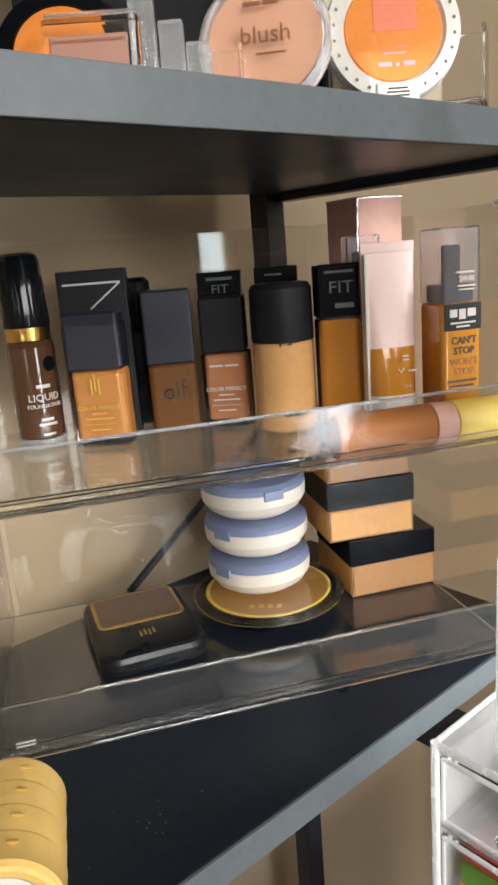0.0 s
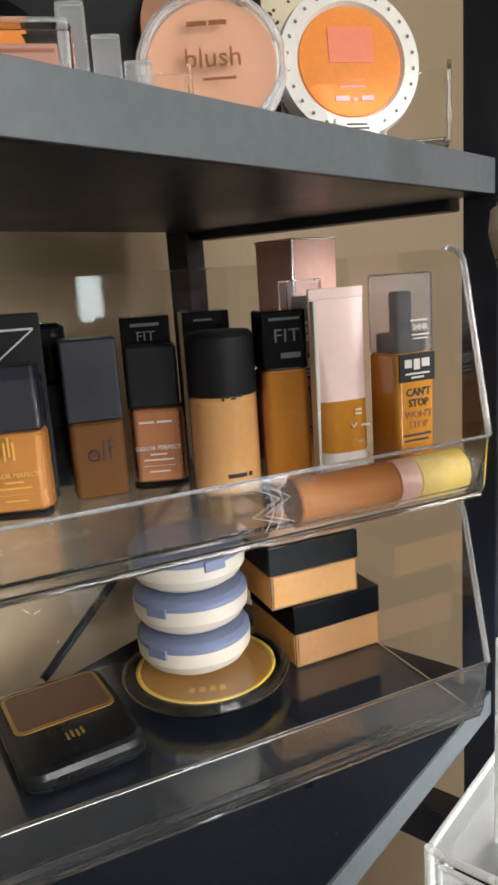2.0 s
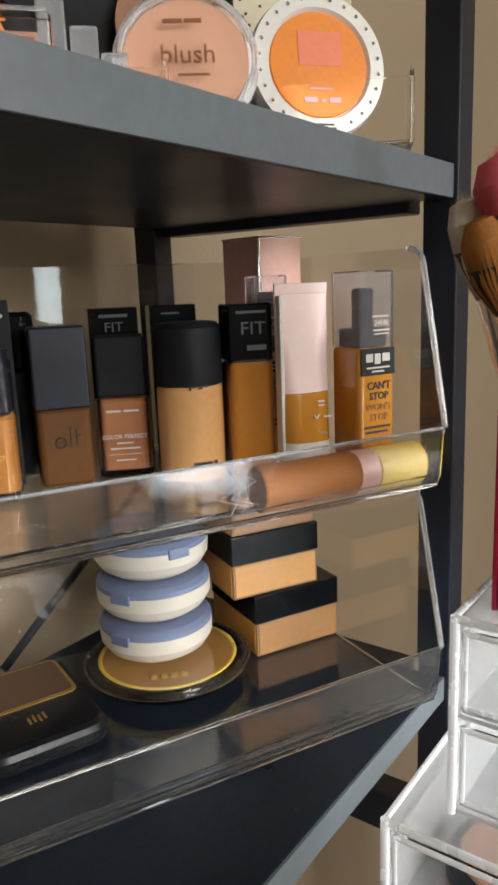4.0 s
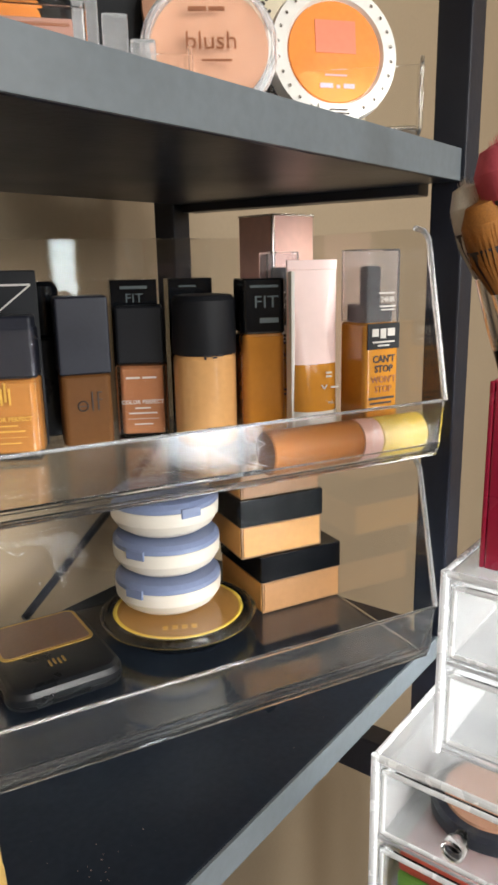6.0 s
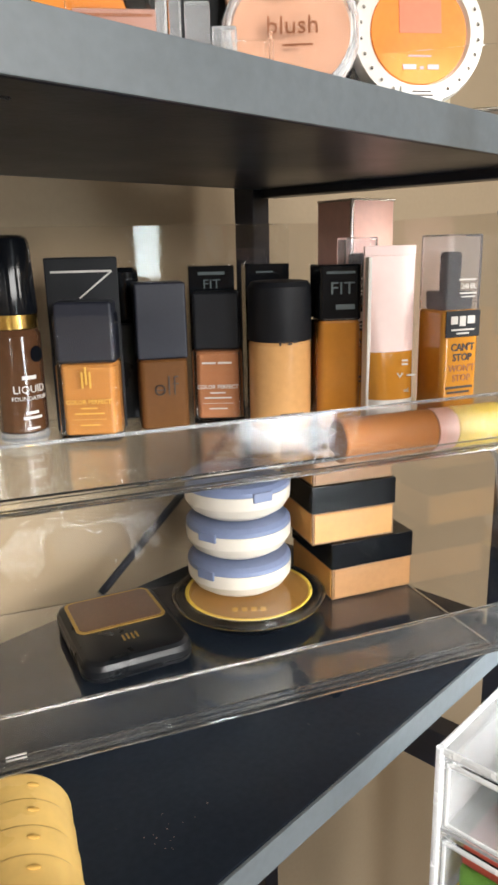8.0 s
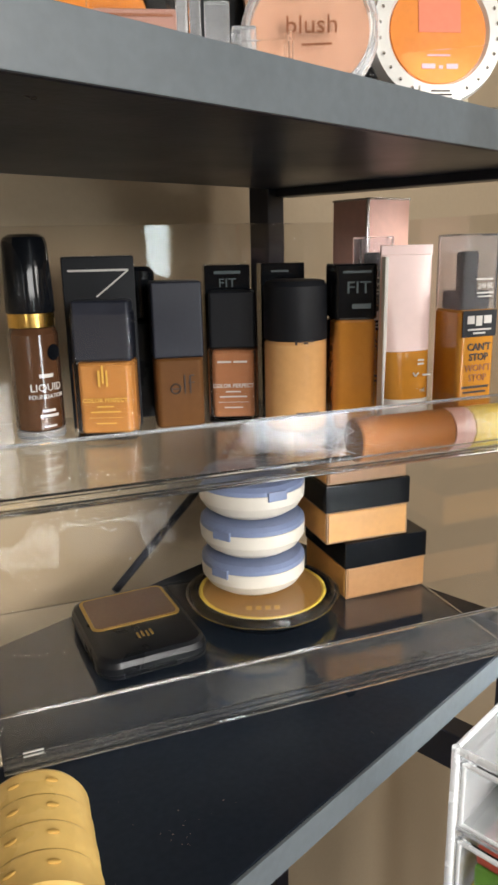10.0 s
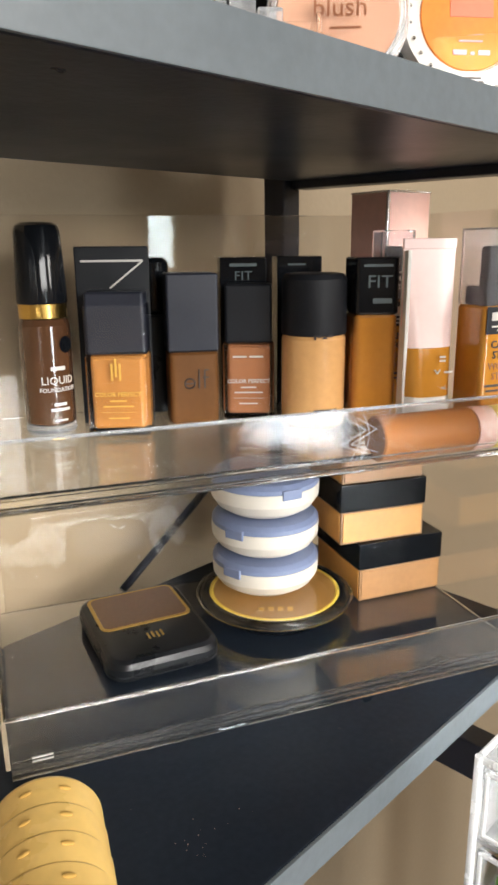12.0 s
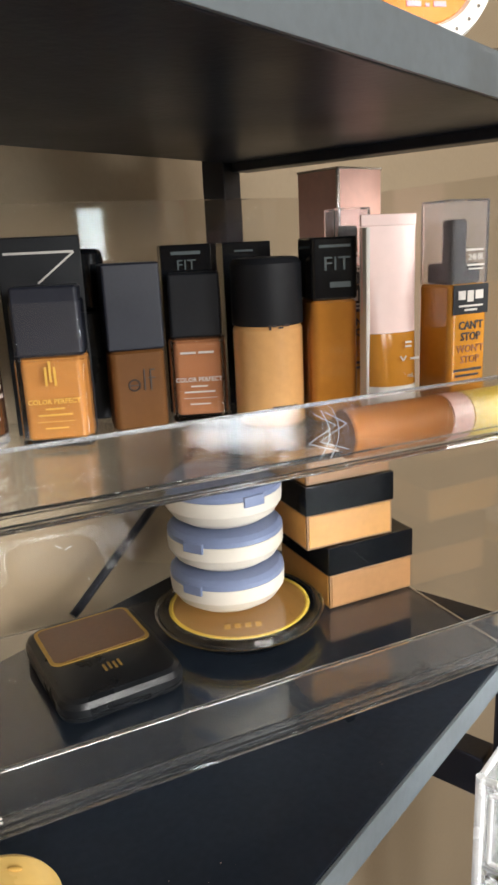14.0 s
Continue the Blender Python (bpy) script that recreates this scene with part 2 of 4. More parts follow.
def letters(name, text, size, place, material, parent, rot=(90, 0, 0), sx=1.0, radius=None, depth=0.0002, bold=0.0):
    """Raised writing with the built-in font, centred at place on a thing's face; radius bends it round an upright cylinder."""
    cu = bpy.data.curves.new(name, "FONT")
    cu.body, cu.size, cu.extrude, cu.align_x, cu.align_y, cu.offset = text, size, depth, "CENTER", "CENTER", bold
    cu.resolution_u = 2
    tmp = bpy.data.objects.new("tmp", cu)
    scene.collection.objects.link(tmp)
    mesh = bpy.data.meshes.new_from_object(tmp.evaluated_get(bpy.context.evaluated_depsgraph_get()))
    bpy.data.objects.remove(tmp)
    mesh.name = name
    mesh.transform(Matrix.Diagonal((sx, 1, 1, 1)))
    mesh.transform(pose(0, 0, 0, *rot))
    if radius:
        for v in mesh.vertices:
            a = v.co.x / radius
            r = radius - v.co.y
            v.co.x, v.co.y = r * math.sin(a), -r * math.cos(a)
    mesh.transform(Matrix.Translation(place))
    mesh.materials.clear()
    mesh.materials.append(material)
    ob = new(name, mesh)
    ob.parent = parent
    return ob


def bars(name, rows, material, parent, y, radius=None, thick=0.0003):
    """Plain bars for writing that cannot be read: (x0, x1, z0, z1) on the face at depth y."""
    bm = bmesh.new()
    for x0, x1, z0, z1 in rows:
        if radius:
            n = 6
            for k in range(n):
                a0, a1 = (x0 + (x1 - x0) * k / n) / radius, (x0 + (x1 - x0) * (k + 1) / n) / radius
                r = radius + thick
                bm.faces.new([bm.verts.new((r * math.sin(a), -r * math.cos(a) + y, z)) for a, z in ((a0, z0), (a1, z0), (a1, z1), (a0, z1))])
        else:
            add_box(bm, x0, x1, y - thick, y + 0.0001, z0, z1)
    return part(name, bm, material, parent, smooth=False)


# ---- structure ----
SHELF_X, SHELF_D, LOW, HIGH = 0.009, 0.250, 0.997, 1.3180


def setting(name, bm, material, label, smooth=False):
    return tagged(part(name, bm, material, smooth=smooth), label=label, kind="structure")


setting("floor", box(-2.4, 1.6, -2.5, 0.30, -0.05, 0.0), M_FLOOR, "brown carpeted room floor")
setting("ceiling", box(-2.5, 1.7, -2.6, 0.46, 2.4, 2.5), M_CEIL, "off-white painted ceiling")
setting("wall_back", box(-2.5, 1.7, 0.30, 0.46, -0.05, 2.4), M_WALL, "beige painted wall behind the shelf unit")
setting("wall_right", box(1.6, 1.7, -2.5, 0.30, -0.05, 2.4), M_WALL, "beige painted side wall")


bm = bmesh.new()
for x0, x1, z0, z1 in ((-2.5, -1.6, 1.45, 2.4), (-1.6, -0.2, 2.22, 2.4), (-0.2, 0.4, 1.45, 2.4), (0.4, 1.1, 2.1, 2.4), (1.1, 1.7, 1.45, 2.4), (-2.5, -0.76, -0.05, 1.45), (-0.76, -0.64, -0.05, 1.11), (-0.76, -0.64, 1.43, 1.45), (-0.64, -0.40, -0.05, 1.45), (-0.40, 0.03, 1.05, 1.45), (-0.40, 0.03, -0.05, 0.005), (0.03, 1.7, -0.05, 1.45)):
    add_box(bm, x0, x1, -2.6, -2.5, z0, z1)
setting("wall_front", bm, M_WALL, "beige painted wall with window openings")
setting("wall_left", box(-2.5, -2.4, -2.5, 0.30, -0.05, 2.4), M_WALL, "beige painted side wall")
# bars added out of view to break up the low window's reflection
bm = box(-0.31, -0.30, -2.44, -2.43, 0.005, 1.05)
for x0, x1, z0, z1 in ((-0.11, -0.09, 0.005, 1.05), (-0.40, 0.03, 0.14, 0.16), (-0.40, 0.03, 0.36, 0.39), (-0.40, 0.03, 0.62, 0.65)):
    add_box(bm, x0, x1, -2.44, -2.43, z0, z1)
setting("reflection_bars", bm, M_WHITE, "unseen white bars added to break up the low window's reflection")

# ---- shelf unit ----
unit = thing("shelf_unit", (0, 0, 0), 0, "black steel-framed shelf unit with dark grey-edged boards", "shelf")
for x0, x1, y0 in ((SHELF_X, SHELF_X + 0.022, -0.0035), (0.002, 0.021, 0.2285), (-0.945, -0.92, 0.0), (-0.945, -0.92, SHELF_D - 0.025)):
    part("post", box(x0, x1, y0, y0 + 0.0215, 0.0, 1.85, 0.0015), M_POST, unit)
brace = tube([(-0.150, 0.2545, 1.001), (-0.002, 0.2545, 1.101)], 0.0032)
part("brace", brace, M_POST, unit, "thin black diagonal brace")
for z1, t, deep in ((LOW, 0.017, SHELF_D), (HIGH, 0.0190, 0.228), (1.64, 0.0172, 0.228), (0.50, 0.017, 0.228)):
    board = part("board", box(-0.92, SHELF_X, 0.001, deep, z1 - t, z1, 0.001), M_SHELF, unit)
    part("edge_band", box(-0.92, SHELF_X, -0.0008, 0.001, z1 - t + 0.0003, z1 - 0.0003, 0.0003), M_EDGE, board, "grey front edge band")
    part("side_rail", box(SHELF_X + 0.001, SHELF_X + 0.018, 0.027, 0.2275, z1 - t - 0.006, z1 - 0.001, 0.001), M_POST, unit)
part("side_rail", box(SHELF_X + 0.002, SHELF_X + 0.024, 0.025, SHELF_D - 0.025, 0.856, 0.888, 0.0015), M_POST, unit)

# ---- clear two-tier organizer ----
ORG = pose(-0.0275, -0.0122, 0, 0, 0, -25.5)  # lip's right end; x to the right along the lip, y away
ORG_RZ = -25.5


def org(u, v, z=0.0):
    """A place in the organizer: u to the left from its right end, v back from its lip."""
    return tuple(ORG @ Vector((-u, v, z)))


organizer = thing("cosmetics_organizer", org(0, 0, LOW), ORG_RZ, "clear acrylic two-tier organizer with deep front lips", "organizer")
OW, OD, OT = 0.313, 0.186, 0.0022


def tier(z0, lip, top, rise=0.0, edge=M_ACRYL_W):
    """One tray: floor, leaning lip with a rounded foot, back and two cut-away sides."""
    prof = [(0.0, lip), (0.0022, 0.0110), (0.0040, 0.0062), (0.0075, 0.0028), (0.0130, 0.0008), (0.0205, 0.0)]
    bm = bmesh.new()
    rows = []
    for y, z in prof:
        rows.append([bm.verts.new((x, y, z0 + z)) for x in (-OW, 0)])
    inner = []
    for (y, z), (ny, nz) in zip(prof, ((1, 0.0), (1, 0.3), (0.85, 0.5), (0.6, 0.8), (0.3, 0.95), (0, 1))):
        inner.append([bm.verts.new((x, y + OT * ny, z0 + z + OT * nz)) for x in (-OW, 0)])
    for a, b in zip(rows, rows[1:]):
        bm.faces.new((a[0], a[1], b[1], b[0]))
    for a, b in zip(inner, inner[1:]):
        bm.faces.new((a[1], a[0], b[0], b[1]))
    bm.faces.new((rows[0][1], rows[0][0], inner[0][0], inner[0][1]))
    bm.faces.new((rows[-1][0], rows[-1][1], inner[-1][1], inner[-1][0]))
    for k in (0, 1):
        for (a, b), (c, d) in zip(zip(rows, rows[1:]), zip(inner, inner[1:])):
            bm.faces.new((a[k], b[k], d[k], c[k]))
    part("lip", bm, M_LIP, organizer, "clear leaning front lip", clear=True, smooth=False)
    part("tray_floor", box(-OW, 0, 0.0215, OD, z0 + rise, z0 + rise + OT, 0.0004), M_ACRYL, organizer, clear=True)
    part("back_panel", box(-OW + 0.003, -0.003, OD + 0.0005, OD + 0.0025, z0, top, 0.0006), M_PANEL, organizer, clear=True)
    for x in (-OW - 0.0028, 0.0004):
        r = 0.012
        pts = [(0.001, z0 + lip), (0.014, z0 + 0.003), (OD, z0 + 0.001), (OD, top)]
        pts += [(0.020 + r - r * math.cos(radians(90 - a)), top - r + r * math.sin(radians(90 - a))) for a in (0, 30, 60, 90)]
        m = Matrix.Translation((x, 0, 0)) @ Matrix(((0, 1, 0, 0), (1, 0, 0, 0), (0, 0, 1, 0), (0, 0, 0, 1)))
        part("side_panel", plate(pts, 0.0024, m, 0.0005), M_PANEL, organizer, clear=True)
        rim = [(x + 0.0012, 0.034, top)] + [(x + 0.0012, p, q) for p, q in pts[4:]] + [(x + 0.0012, 0.001, z0 + lip)]
        # milky on the right side to paint its bright highlight, clear on the left
        part("side_edge", tube(rim, 0.0017), M_ACRYL_W if x > -0.1 else M_ACRYL, organizer, "bright rounded edge", clear=True)
    # a milky edge here paints the bright line along the lip's top
    part("lip_edge", tube([(-OW, 0.0012, z0 + lip), (0, 0.0012, z0 + lip)], 0.0009, 8), edge, organizer, clear=True)
    part("foot_edge", tube([(-OW, 0.0062, z0 + 0.0042), (0, 0.0062, z0 + 0.0042)], 0.0015, 8), M_ACRYL, organizer, clear=True)


tier(0.0002, 0.040, 0.134, 0.0, M_ACRYL)
tier(0.137, 0.038, 0.275, 0.005)

# ---- bottles on the upper tray ----
TRAY = LOW + 0.137 + 0.005 + 0.0024
BASE = LOW + 0.0026


def at_org(name, xy, z, rz, label, category, group="makeup bottles on the tray", tilt=(0, 0)):
    return thing(name, (xy[0], xy[1], z), rz, label, category, group, tilt)


def round_dropper():
    b = at_org("foundation_bottle", (-0.2130, 0.2275), TRAY, -6, "deep brown foundation bottle with glossy black cap and gold collar", "bottle")
    r = 0.0150
    part("bottle_base", lathe([(0, 0), (r - 0.0015, 0), (r, 0.002), (r, 0.0068), (r - 0.001, 0.007), (0, 0.007)], 48), M_ACRYL_W, b, "frosted glass base")
    part("bottle_body", lathe([(0, 0.0071), (r - 0.0008, 0.0071), (r, 0.008), (r, 0.066), (r - 0.0015, 0.0698), (0, 0.070)], 48), M_DEEP, b)
    part("collar", lathe([(0, 0.0702), (r - 0.0012, 0.0702), (r - 0.001, 0.0706), (r - 0.001, 0.0785), (0, 0.0785)], 48), M_GOLD, b, "shiny gold collar")
    part("cap", lathe([(0, 0.0788), (r - 0.0006, 0.0788), (r - 0.0003, 0.0795), (r - 0.0018, 0.119), (r - 0.003, 0.1225), (r - 0.006, 0.1242), (0, 0.1245)], 48), M_BLACK_GLOSS, b)
    for text, size, z in (("LIQUID", 0.0066, 0.034), ("FOUNDATION", 0.0036, 0.0285)):
        letters("label_print", text, size, (0, 0, z), M_WHITE_INK, b, radius=r + 0.0002)
    bars("small_print", [(-0.0045, 0.0045, 0.0402, 0.0425), (-0.004, 0.004, 0.0190, 0.0207), (-0.006, 0.006, 0.0158, 0.0175), (-0.004, 0.004, 0.0095, 0.0106)], M_WHITE_INK, b, 0, radius=r)
    part("logo_disc", lathe([(0, 0.0), (0.0048, 0.0), (0.005, 0.0003), (0, 0.0005)], 24, pose(0.006, -r + 0.0009, 0.055, 90, 0, 22)), M_BLACK_GLOSS, b, "round black logo disc")


def z_box():
    b = at_org("makeup_box", (-0.1694, 0.2169), TRAY, -35, "matte black card makeup box with white line mark", "box")
    part("carton", box(-0.0226, 0.0226, 0.0, 0.026, 0, 0.1105, 0.0008), M_BLACK_MATTE, b)
    bm = box(-0.0188, 0.0188, -0.0003, 0.0002, 0.1012, 0.1025)
    add_box(bm, -0.0133, 0.0133, -0.0003, 0.0002, -0.0005, 0.0005, m=pose(0.0084, 0, 0.0935, 0, -38, 0))
    part("line_mark", bm, M_WHITE_INK, b, "white angular line mark", smooth=False)


def square_bottle(xy, rz, w, h_body, h_cap, liq, ink, cover, d=0.024):
    b = at_org("foundation_bottle", xy, TRAY, rz, "square glass foundation bottle of %s with black cap" % ("amber makeup" if cover else "rust brown makeup"), "bottle")
    part("makeup", soft_prism(w - 0.006, d - 0.006, 0.003, 0.0045, h_body - 0.002), liq, b)
    part("glass", soft_prism(w, d, 0.0035, 0, h_body, 0.0015), M_ACRYL, b, clear=True)
    part("cap", soft_prism(w - 0.003, d - 0.003, 0.002, h_body + 0.0005, h_body + h_cap, 0.0012), M_BLACK_MATTE if not cover else M_GREY_CAP, b)
    if cover:
        part("cap_cover", soft_prism(w - 0.001, d - 0.001, 0.0025, h_body + 0.0002, h_body + h_cap * 0.8, 0.0008), M_ACRYL, b, clear=True)
    y = -d / 2 - 0.0003
    k = h_body / 0.052
    letters("label_print", "COLOR PERFECT", 0.0036, (0, y, 0.027 * k), ink, b, sx=1.0, bold=0.00006)
    bars("small_print", [(-0.005, 0.005, 0.0225 * k, 0.0234 * k), (-0.009, 0.009, 0.0190 * k, 0.0199 * k), (-0.010, 0.010, 0.0155 * k, 0.0157 * k), (-0.006, 0.006, 0.0115 * k, 0.0122 * k)], ink, b, y)
    if cover:
        bars("logo_mark", [(-0.0035, -0.0023, 0.034, 0.044), (-0.0012, 0.0, 0.036, 0.047), (0.0012, 0.0024, 0.034, 0.044)], ink, b, y)
    else:
        bars("logo_mark", [(-0.010, -0.001, 0.0412, 0.0424), (0.0005, 0.0095, 0.0412, 0.0424)], ink, b, y)


def cube_cap_bottle():
    b = at_org("foundation_bottle", (-0.1318, 0.1882), TRAY, -34, "frosted cocoa brown foundation bottle with a tall satin grey cap", "bottle")
    part("bottle_body", soft_prism(0.0315, 0.0255, 0.004, 0, 0.0458, 0.0015), M_COCOA, b)
    part("cap", soft_prism(0.0324, 0.0262, 0.0015, 0.0462, 0.0942, 0.001), M_GREY_CAP, b)
    y = -0.0131
    bm = lathe([(0.0026, 0), (0.0031, 0.0003), (0.0036, 0)], 24, pose(-0.0030, y, 0.0262, 90, 0, 0))
    for x0, x1, z0, z1 in ((-0.0062, 0.0002, 0.0258, 0.0264), (0.0026, 0.0034, 0.0228, 0.0350), (0.0062, 0.0070, 0.0228, 0.0345), (0.0050, 0.0092, 0.0296, 0.0302), (0.0066, 0.0092, 0.0342, 0.0349)):
        add_box(bm, x0, x1, y - 0.0003, y + 0.0006, z0, z1)
    part("logo_mark", bm, M_DARK_INK, b, smooth=False)


def fit_box(xy, rz, label, printed=True):
    b = at_org("makeup_box", xy, TRAY, rz, label, "box")
    part("carton", box(-0.0155, 0.0155, 0, 0.029, 0, 0.1028, 0.0006), M_BLACK_GLOSS, b)
    if not printed:
        # no print on this carton: the pale bar paints a highlight
        bars("small_print", [(-0.008, 0.004, 0.0968, 0.0980)], M_TEAL_INK, b, 0)
        return
    letters("label_print", "FIT", 0.0085, (0, -0.0003, 0.0905), M_TEAL_INK, b, sx=1.1)
    bars("small_print", [(-0.009, 0.009, 0.0968, 0.0988)], M_TEAL_INK, b, 0)


def cylinder_bottle():
    b = at_org("foundation_bottle", (-0.0870, 0.1237), TRAY, -51, "round tan foundation bottle with a wide matte black cap", "bottle")
    r = 0.0199
    part("bottle_body", lathe([(0, 0), (r - 0.002, 0), (r, 0.002), (r, 0.0550), (r - 0.001, 0.0572), (0, 0.0575)], 64), M_TAN, b)
    part("cap", lathe([(r + 0.0002, 0.0577), (r + 0.0004, 0.0589), (r + 0.0001, 0.0905), (r - 0.002, 0.0935), (r - 0.005, 0.0940), (0, 0.0942)], 64), M_BLACK_MATTE, b)
    bars("logo_mark", [(0.0005, 0.0018, 0.0555, 0.0585), (0.0025, 0.0048, 0.0570, 0.0582), (0.0056, 0.0085, 0.0560, 0.0572), (0.0092, 0.0125, 0.0570, 0.0584)], M_DARK_INK, b, 0, radius=r)
    bars("small_print", [(0.001, 0.0125, 0.0105, 0.0130), (0.0135, 0.0165, 0.0105, 0.0130)], M_DARK_INK, b, 0, radius=r)


def clear_cap_bottle():
    b = at_org("foundation_bottle", (-0.0597, 0.1007), TRAY, -38, "caramel foundation bottle with a glossy black pump cap", "bottle")
    s = 0.0270
    part("bottle_body", soft_prism(s, s, 0.004, 0, 0.0690, 0.0015), M_CARAMEL, b)
    part("cap", soft_prism(s, s, 0.0025, 0.0694, 0.1030, 0.001), M_BLACK_GLOSS, b)
    letters("label_print", "FIT", 0.0105, (0.001, -s / 2 - 0.0002, 0.0885), M_TEAL_INK, b, sx=1.15)
    bars("small_print", [(-0.009, 0.009, 0.0975, 0.0990), (-0.003, 0.009, 0.0760, 0.0790)], M_TEAL_INK, b, -s / 2)


def cream_tube():
    b = at_org("makeup_tube", (-0.0482, 0.0682), TRAY, -30, "pale pink squeeze tube with a caramel lower band", "tube")
    def shell(z0, z1, n=10):
        bm = bmesh.new()
        rings = []
        for k in range(n + 1):
            z = z0 + (z1 - z0) * k / n
            f = min(1.0, max(0.0, (z - 0.02) / 0.088))
            hw, hd = 0.0158 + 0.0014 * f, 0.0125 * (1 - f) + 0.0009 * f
            rings.append([bm.verts.new((hw * math.copysign(abs(math.cos(a)) ** 0.7, math.cos(a)), hd * math.sin(a), z)) for a in (2 * math.pi * i / 40 for i in range(40))])
        for a, c in zip(rings, rings[1:]):
            for i in range(40):
                bm.faces.new((a[i], a[(i + 1) % 40], c[(i + 1) % 40], c[i]))
        bm.faces.new(rings[0][::-1])
        bm.faces.new(rings[-1])
        return bm
    part("tube_foot", shell(0.0, 0.0209), M_WHITE, b)
    part("caramel_band", shell(0.0210, 0.0502), M_OCHRE, b)
    part("tube_body", shell(0.0503, 0.1075), M_PINK, b)
    part("crimp", box(-0.0172, 0.0172, -0.0010, 0.0010, 0.1076, 0.1135, 0.0004), M_PINK, b, "flat sealed crimp")
    for x in (-0.0160,):
        part("side_seam", box(x - 0.0004, x + 0.0022, -0.0050, 0.0030, 0.002, 0.107, 0.0008), M_WHITE, b, "white edge stripe")
    letters("label_print", "30 mL", 0.0034, (0.006, -0.0112, 0.0262), M_WHITE_INK, b)
    bars("small_print", [(0.004, 0.008, 0.0445, 0.0456), (0.004, 0.008, 0.0422, 0.0433), (0.0075, 0.013, 0.0352, 0.0363)], M_WHITE_INK, b, -0.0117)
    bm = box(-0.0016, 0.0016, -0.0004, 0.0, -0.0004, 0.0004, m=pose(0.002, -0.0117, 0.0362, 0, 55, 0))
    add_box(bm, -0.0016, 0.0016, -0.0004, 0.0, -0.0004, 0.0004, m=pose(0.0038, -0.0117, 0.0362, 0, -55, 0))
    part("leaf_mark", bm, M_WHITE_INK, b, smooth=False)


def ochre_bottle(xy, rz, s=0.0270):
    b = at_org("foundation_bottle", xy, TRAY, rz, "square ochre foundation bottle with a clear cap over a black pump", "bottle")
    part("bottle_body", soft_prism(s, s, 0.0035, 0, 0.0750, 0.0015), M_OCHRE, b)
    part("pump", lathe([(0, 0.0752), (0.006, 0.0752), (0.0062, 0.1075), (0.005, 0.1090), (0, 0.1092)], 24), M_BLACK_GLOSS, b)
    part("pump_skirt", soft_prism(s - 0.006, s - 0.006, 0.003, 0.0751, 0.086), M_BLACK_GLOSS, b)
    part("clear_cap", hollow_cap(s, s, 0.002, 0.0752, 0.1190), M_CAP, b, "clear square cap", clear=True)
    y = -s / 2
    plaque = part("black_plaque", box(-0.0118, 0.0130, y - 0.0004, y + 0.0001, 0.0588, 0.0748, 0.0001), M_BLACK_MATTE, b)
    bars("logo_mark", [(-0.0085, -0.0035, 0.0668, 0.0715), (-0.0022, 0.0022, 0.0655, 0.0715), (0.0035, 0.0090, 0.0668, 0.0715)], M_WHITE_INK, plaque, y - 0.0004)
    bars("small_print", [(-0.008, 0.009, 0.0628, 0.0638), (-0.004, 0.005, 0.0606, 0.0616)], M_WHITE_INK, plaque, y - 0.0004)
    for k, word in enumerate(("CAN'T", "STOP")):
        letters("label_print", word, 0.0062, (0.0012, y - 0.0003, 0.0525 - 0.0062 * k), M_DARK_INK, b, sx=0.95, bold=0.00016)
    for k, word in enumerate(("WON'T", "STOP")):
        letters("label_print", word, 0.0060, (0.0012, y - 0.0003, 0.0396 - 0.0060 * k), M_BRONZE, b, sx=0.95)
    bars("small_print", [(-0.010, 0.010, 0.0272, 0.0287), (-0.009, 0.008, 0.0242, 0.0255)], M_DARK_INK, b, y)
    letters("cap_print", "24HR", 0.0045, (0.003, y - 0.0004, 0.0890), M_WHITE_INK, b, bold=0.00008)
    bars("cap_small_print", [(-0.004, 0.008, 0.0925, 0.0935), (-0.003, 0.009, 0.0845, 0.0855), (-0.002, 0.008, 0.0825, 0.0833)], M_WHITE_INK, b, y - 0.0003)


def pink_box():
    b = at_org("makeup_box", (0.0155, 0.1400), TRAY, -14, "pink card box with shiny silver edges behind the tube", "box")
    s = 0.0385
    part("carton", box(-s / 2, s / 2, -s / 2, s / 2, 0, 0.1445, 0.0006), M_PINK_BOX, b)
    bm = box(-s / 2 - 0.0006, -s / 2 + 0.0014, -s / 2 - 0.0006, -s / 2 + 0.0014, 0, 0.1447, 0.0004)
    add_box(bm, -s / 2 - 0.0005, s / 2 + 0.0005, -s / 2 - 0.0005, s / 2 + 0.0005, 0.1438, 0.1452, 0.0003)
    part("silver_edges", bm, M_SILVER, b)


def lying_tube():
    b = at_org("concealer_tube", org(0.0525, 0.0250)[:2], LOW + 0.137 + 0.0150, ORG_RZ, "terracotta makeup tube with a lemon yellow cap lying behind the lip", "tube")
    turn = pose(0, 0, 0, 0, 90, 0)
    part("tube_body", lathe([(0, -0.056), (0.0115, -0.056), (0.0123, -0.055), (0.0123, 0.004), (0.0115, 0.0045), (0, 0.0046)], 32, turn), M_ORANGE_LIQ, b)
    part("clear_neck", lathe([(0, 0.0048), (0.0122, 0.0048), (0.0123, 0.005), (0.0120, 0.018), (0.0110, 0.0185), (0, 0.0185)], 32, turn), M_PINK_BOX, b)
    part("cap", lathe([(0, 0.0186), (0.0116, 0.0186), (0.0121, 0.019), (0.0121, 0.0515), (0.0112, 0.0522), (0, 0.0522)], 32, turn), M_YELLOW_CAP, b)


